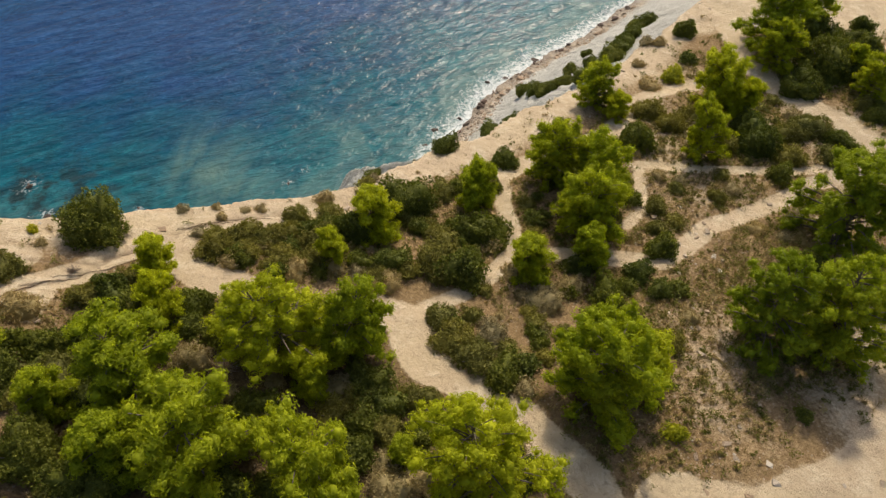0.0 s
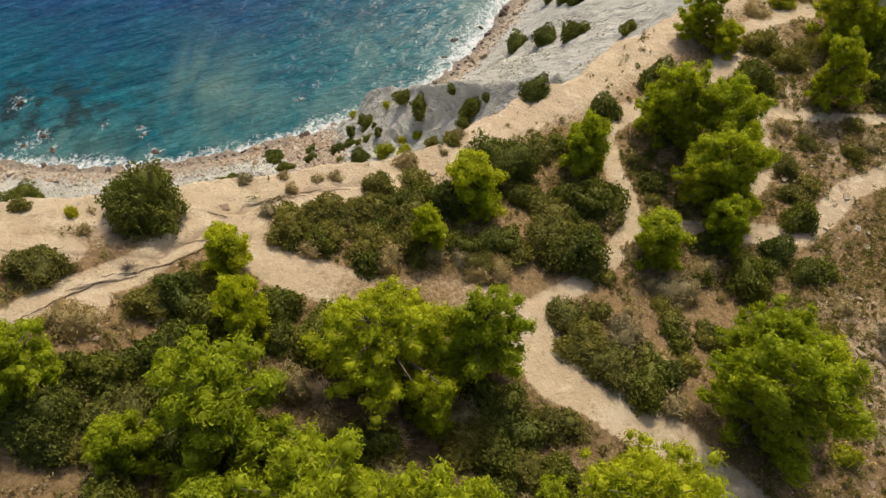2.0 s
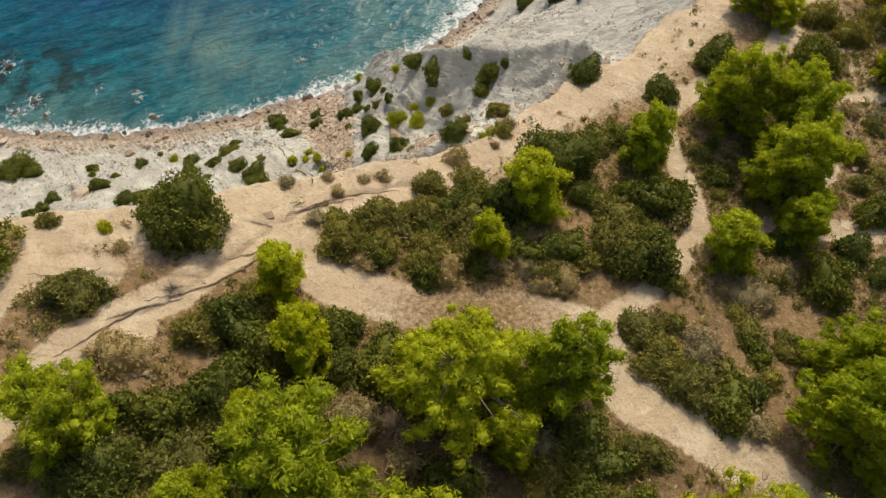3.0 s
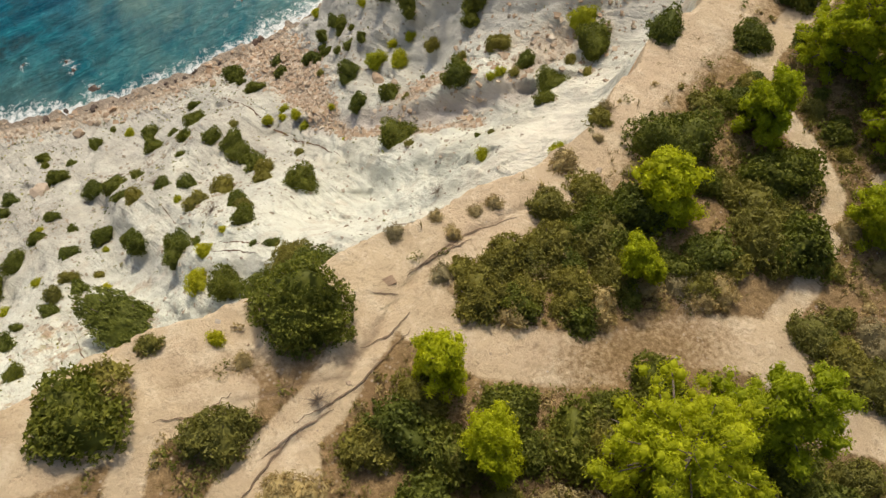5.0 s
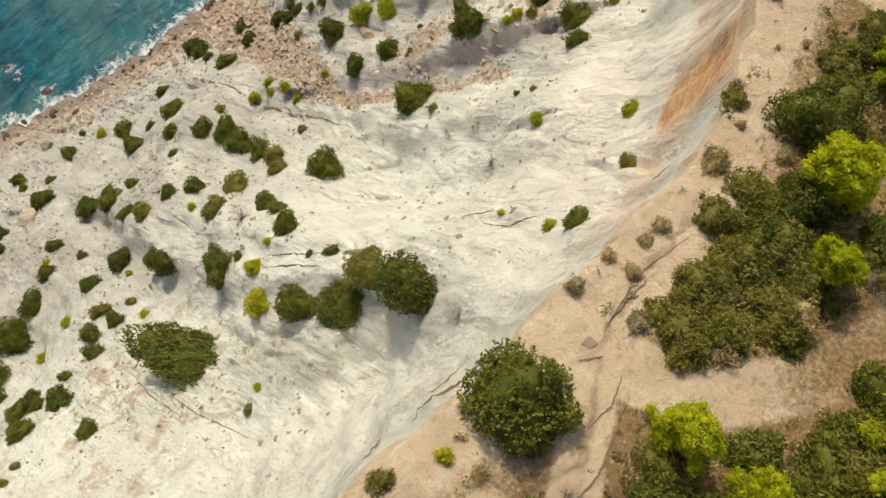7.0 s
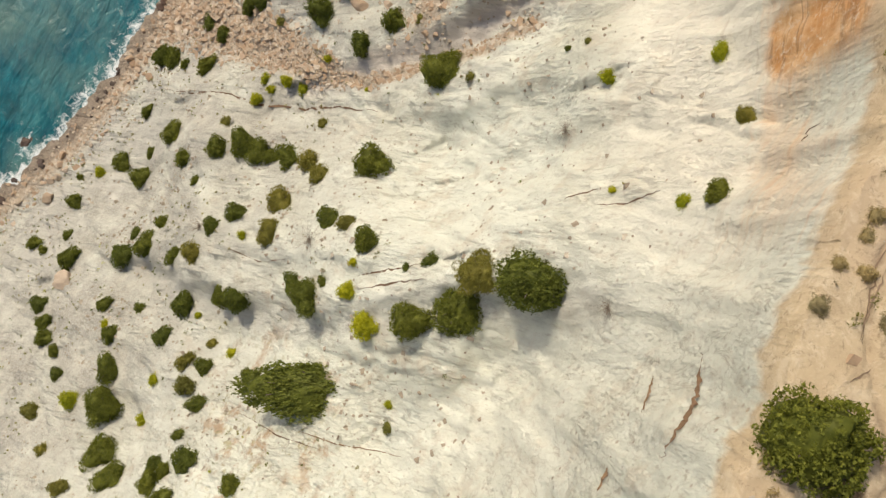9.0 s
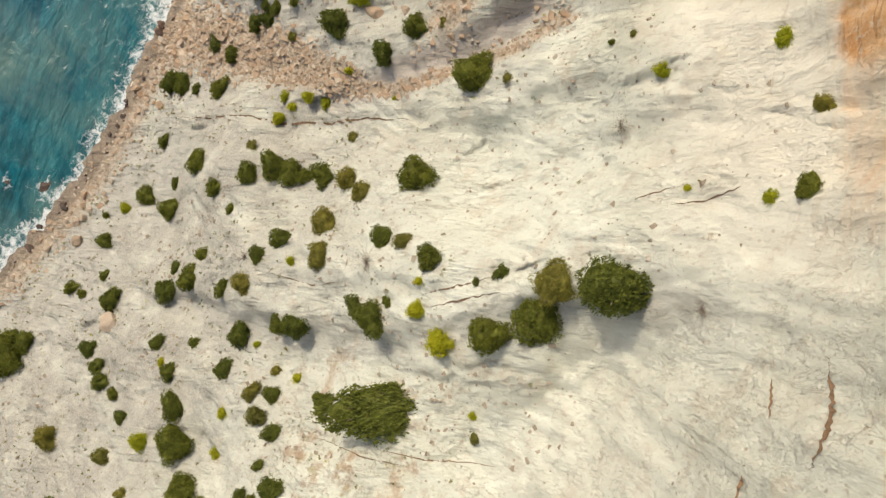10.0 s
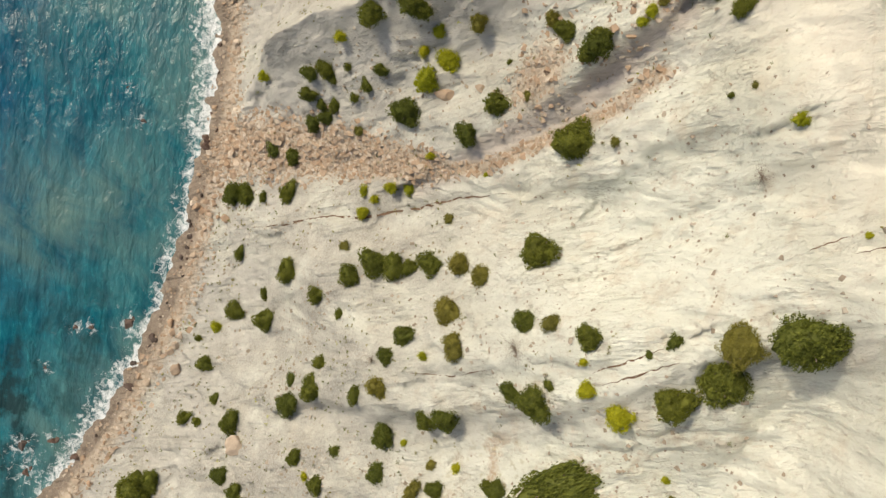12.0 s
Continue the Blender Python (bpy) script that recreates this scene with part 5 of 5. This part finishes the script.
def low_clumps(rng, at, lo, hi, per, long, wide):
    """Small rounded scrub plants, each of a few puffs of leaves."""
    size = rng.uniform(lo, hi, len(at))
    centres = np.concatenate([at + rng.normal(size=at.shape) * np.array([0.45, 0.45, 0]) * size[:, None] + np.array([0, 0, 1]) * (size * rng.uniform(0.25, 0.55, len(at)))[:, None] for _ in range(4)])
    return puffs(rng, centres, np.tile(size, 4) * 0.55, per, long, wide, 0.7, 0.6)


rng = np.random.default_rng(5)
near, beyond = ((-28, 4), (38, 54)), ((-60, -30), (56, 70))
grass_at = np.concatenate([scatter(rng, 26000, *near, on_top), scatter(rng, 6000, *beyond, on_top)])
tagged(new("dry_grass", mesh_of("dry_grass", *blades(rng, grass_at, 9, 0.26, 0.2, 0.014), GRASS)), "straw-coloured dry grass tufts between the paths", "grass", kind="stuff")
for kind, many, lo, hi in (("olive", 15000, 0.10, 0.38), ("dry", 15000, 0.08, 0.30), ("dark", 3600, 0.12, 0.36)):
    at = np.concatenate([scatter(rng, many, *near, on_top), scatter(rng, many // 4, *beyond, on_top)])
    tagged(new("low_scrub", mesh_of("low_scrub", *low_clumps(rng, at, lo, hi, 8, 0.12, 0.05), LEAVES[kind])), "low " + {"olive": "olive-green", "dry": "brown dried", "dark": "dark green"}[kind] + " scrub scattered over the clifftop", "scrub", kind="stuff")


def on_slope_spots(x, y):
    s, _, out, inland = along(x, y)
    return np.where((out > 4) & (inland > 2), np.clip(0.30 + 1.2 * fbm(x * 0.12, y * 0.12, 103, 3), 0.04, 0.8) * np.clip(s * 1.6, 0.15, 1), 0)


for kind, many, lo, hi in (("dark", 3000, 0.06, 0.2), ("olive", 3600, 0.06, 0.19), ("bright", 340, 0.08, 0.2)):
    at = scatter(rng, many, (-66, 18), (16, 84), on_slope_spots)
    tagged(new("sprouts", mesh_of("sprouts", *low_clumps(rng, at, lo, hi, 12, 0.07, 0.04), LEAVES[kind])), "tiny " + {"olive": "olive", "dark": "dark green", "bright": "yellow-green"}[kind] + " sprouts on the bare slope", "scrub", kind="stuff")


def stones(rng, at, lo, hi):
    """Broken stones: eight-sided lumps of twelve faces."""
    n = len(at)
    corner = np.array([(a, b, c) for a in (-1, 1) for b in (-1, 1) for c in (-1, 1)], float)
    size = (lo + (hi - lo) * rng.random((n, 1, 1)) ** 2.5) / 2
    shape = corner * (1 + 0.35 * rng.normal(size=(n, 8, 3))) * size * rng.uniform(0.5, 1.2, (n, 1, 3))
    a = rng.uniform(0, 2 * np.pi, (n, 1))
    x, y = shape[..., 0] * np.cos(a) - shape[..., 1] * np.sin(a), shape[..., 0] * np.sin(a) + shape[..., 1] * np.cos(a)
    verts = np.stack([x, y, shape[..., 2] * 0.7], -1) + at[:, None]
    faces = np.array([(0, 1, 3, 2), (4, 6, 7, 5), (0, 4, 5, 1), (2, 3, 7, 6), (0, 2, 6, 4), (1, 5, 7, 3)])
    return verts.reshape(-1, 3), (faces[None] + 8 * np.arange(n)[:, None, None]).reshape(-1, 4)


def rockfall(x, y):
    _, _, _, inland = along(x, y)
    d, _, _ = away(TONGUE, x, y)
    e, _, _ = away(DEBRIS, x, y)
    fall = np.clip(1.15 - d / (1.3 + 0.17 * np.clip(y - 49, 0, 14)), 0, 1)
    fall = np.maximum(fall, np.maximum(0.7 * np.clip(1.2 - e / 0.8, 0, 1), 0.5 * soft_bump(np.hypot(x + 7.0, (y - 46.4) * 1.6), 3.0)))
    fall = np.maximum(fall, 0.22 * soft_bump(np.hypot((x - 1.5) / 1.7, y - 43.5), 4.0) * (along(x, y)[2] > 1))
    return fall * (inland > 0)


def stony_shore(x, y):
    _, _, _, inland = along(x, y)
    tongue = rockfall(x, y)
    return np.maximum(np.clip(1.2 - np.abs(inland - 1.2) / 2.0, 0, 1), tongue)


at = scatter(rng, 75000, (-72, 46), (40, 136), stony_shore)
at = np.concatenate([at, scatter(rng, 40000, (-27, 36), (9, 74), rockfall)])
tagged(new("shore_rubble", mesh_of("shore_rubble", *stones(rng, at, 0.10, 0.44), ROCK)), "rust and cream coloured stones along the waterline", "stones", kind="stuff")


def stony_top(x, y):
    _, _, out, _ = along(x, y)
    d, _, _ = away([(13.8, 23.7), (12.2, 19.3), (11.6, 16.6), (10.2, 13.6), (11.5, 9.5)], x, y)
    return np.where(out < -0.2, np.maximum(0.10 * np.clip(0.5 + 1.4 * fbm(x * 0.3, y * 0.3, 105, 3), 0, 1), np.clip(0.9 - d / 2.6, 0, 0.8)), 0)


at = scatter(rng, 16000, (-30, 0), (34, 52), stony_top)
tagged(new("loose_stones", mesh_of("loose_stones", *stones(rng, at, 0.04, 0.26), ROCK)), "pale loose stones strewn over the dry soil", "stones", kind="stuff")


def slope_stones(x, y):
    s, _, out, inland = along(x, y)
    return np.where((out > 2) & (inland > 1), np.clip(0.25 + 1.3 * fbm(x * 0.15, y * 0.15, 107, 3), 0.03, 1) * np.clip(0.2 + s, 0, 1), 0)


at = scatter(rng, 27000, (-66, 18), (16, 84), slope_stones)
tagged(new("slope_stones", mesh_of("slope_stones", *stones(rng, at, 0.06, 0.30), PALE_ROCK)), "small broken stones strewn down the pale slope", "stones", kind="stuff")


def fissure(line, half, mat=CRACK_SHADE):
    """A crack's shade as a ragged dark strip along a line of places, given with heights where the face is sheer."""
    sheer = len(line[0]) == 3
    pts = np.array([np.array(a) + (np.array(b) - np.array(a)) * k / 7 for a, b in zip(line[:-1], line[1:]) for k in range(7)] + [line[-1]])
    pts = pts + rng.normal(size=pts.shape) * (0.012 + 0.3 * half)
    if sheer:
        pts = pts + np.array([0, 0.06, 0.06])
    else:
        pts = np.column_stack([pts, ground_height(pts[:, 0], pts[:, 1]) + 0.04])
    k = np.sin(np.pi * (np.arange(len(pts)) + 0.4) / len(pts)) * half * rng.uniform(0.4, 1.3, len(pts))
    out = np.array([0.25, 0.85, 0.5] if sheer else [-0.3, 0.4, 0.87])
    side = unit(np.cross(np.gradient(pts, axis=0), out)) * k[:, None]
    rows = np.stack([pts - side, pts - 0.02 * out, pts + side], 1).reshape(-1, 3)
    i = 3 * np.arange(len(pts) - 1)
    faces = np.concatenate([np.stack([i, i + 1, i + 4, i + 3], -1), np.stack([i + 1, i + 2, i + 5, i + 4], -1)])
    tagged(new("fissure", mesh_of("fissure", rows, faces, mat)), "ragged crack in the pale cliff face, its shade a dark strip", "crack", "cliff cracks")


fissure([(-14.42, 21.99, 50.9), (-15.03, 21.62, 51.3), (-15.62, 21.35, 51.8), (-16.52, 21.2, 52.5), (-17.38, 21.12, 52.9), (-18.09, 20.76, 52.6)], 0.10)
fissure([(-15.91, 21.72, 48.4), (-16.55, 21.53, 48.9), (-17.34, 21.36, 49.6)], 0.06)
fissure([(-19.03, 20.85, 49.4), (-19.63, 20.52, 49.5), (-20.48, 20.19, 49.4)], 0.09)
fissure([(-29.39, 65.01), (-26.92, 61.06), (-24.23, 57.53), (-22.44, 54.0), (-19.06, 49.69), (-16.96, 47.08), (-14.91, 43.64)], 0.13)
fissure([(-23.7, 33.88), (-21.83, 32.72), (-20.13, 31.76)], 0.06)
fissure([(-24.11, 33.11), (-22.21, 31.96), (-20.4, 30.8)], 0.06)
fissure([(-31.4, 43.75), (-29.67, 40.59), (-27.31, 38.69)], 0.05)
fissure([(-37.4, 32.3), (-35.25, 29.4), (-33.0, 26.9)], 0.05)
fissure([(-33.91, 28.95), (-30.91, 25.61), (-28.45, 23.48)], 0.05)
fissure([(-12.08, 29.29), (-10.81, 28.57)], 0.06)
fissure([(-9.48, 26.81), (-10.58, 27.18), (-11.55, 28.07)], 0.05)
fissure([(-6.11, 25.26), (-5.3, 25.43)], 0.05)
# Shade of worn cracks along the trodden rim, as strips.
fissure([(-15.67, 17.12), (-14.9, 17.39), (-14.04, 17.72), (-13.06, 18.45), (-12.19, 19.17)], 0.028, RUT_SHADE)
fissure([(-17.48, 15.13), (-16.85, 15.71), (-16.24, 16.37), (-15.53, 16.95)], 0.028, RUT_SHADE)
fissure([(-13.69, 18.84), (-12.85, 19.06), (-12.14, 19.63)], 0.028, RUT_SHADE)
fissure([(-13.08, 20.47), (-12.38, 20.33)], 0.028, RUT_SHADE)
fissure([(-12.02, 20.86), (-11.07, 21.47), (-9.9, 22.03), (-8.12, 22.39)], 0.028, RUT_SHADE)
fissure([(-18.94, 17.82), (-17.91, 17.76), (-17.08, 18.19)], 0.028, RUT_SHADE)
fissure([(-16.48, 16.38), (-15.55, 16.95), (-14.63, 17.29)], 0.028, RUT_SHADE)
fissure([(-11.96, 20.97), (-10.75, 21.5), (-9.74, 21.83)], 0.028, RUT_SHADE)


def dead_bush(x, y, wide, seed):
    """A leafless, bleached bush of fine twigs."""
    rng = np.random.default_rng(seed)
    twigs = []
    for i in range(110):
        way = unit(rng.normal(size=3) * np.array([1, 1, 0.45]) + np.array([0, 0, 0.75]))
        k = np.linspace(0, 1, 4)[:, None]
        line = way * k * wide * 0.55 * rng.uniform(0.6, 1.1) + rng.normal(size=(4, 3)) * 0.04 * wide * k
        twigs.append(tube(line, 0.007 * (1.15 - k[:, 0]), 3))
    ob = new("dead_bush", mesh_of("dead_bush", *joined(twigs), TWIG))
    ob.matrix_basis = pose(x, y, drop_of(x, y) - 0.03)
    tagged(ob, "leafless bleached grey bush of fine bare twigs", "shrub", "dead bushes")


for i, (x, y, wide) in enumerate(((-25, 38.3, 3.2), (-14.7, 24.1, 1.6), (-15, 17.6, 0.9), (-3.6, 18.6, 1.5), (-8.2, 13.2, 1.8), (-6, 11.8, 1.6), (-8.7, 32.2, 1.8), (-32.3, 46.7, 2.0))):
    dead_bush(x, y, wide, 900 + i)
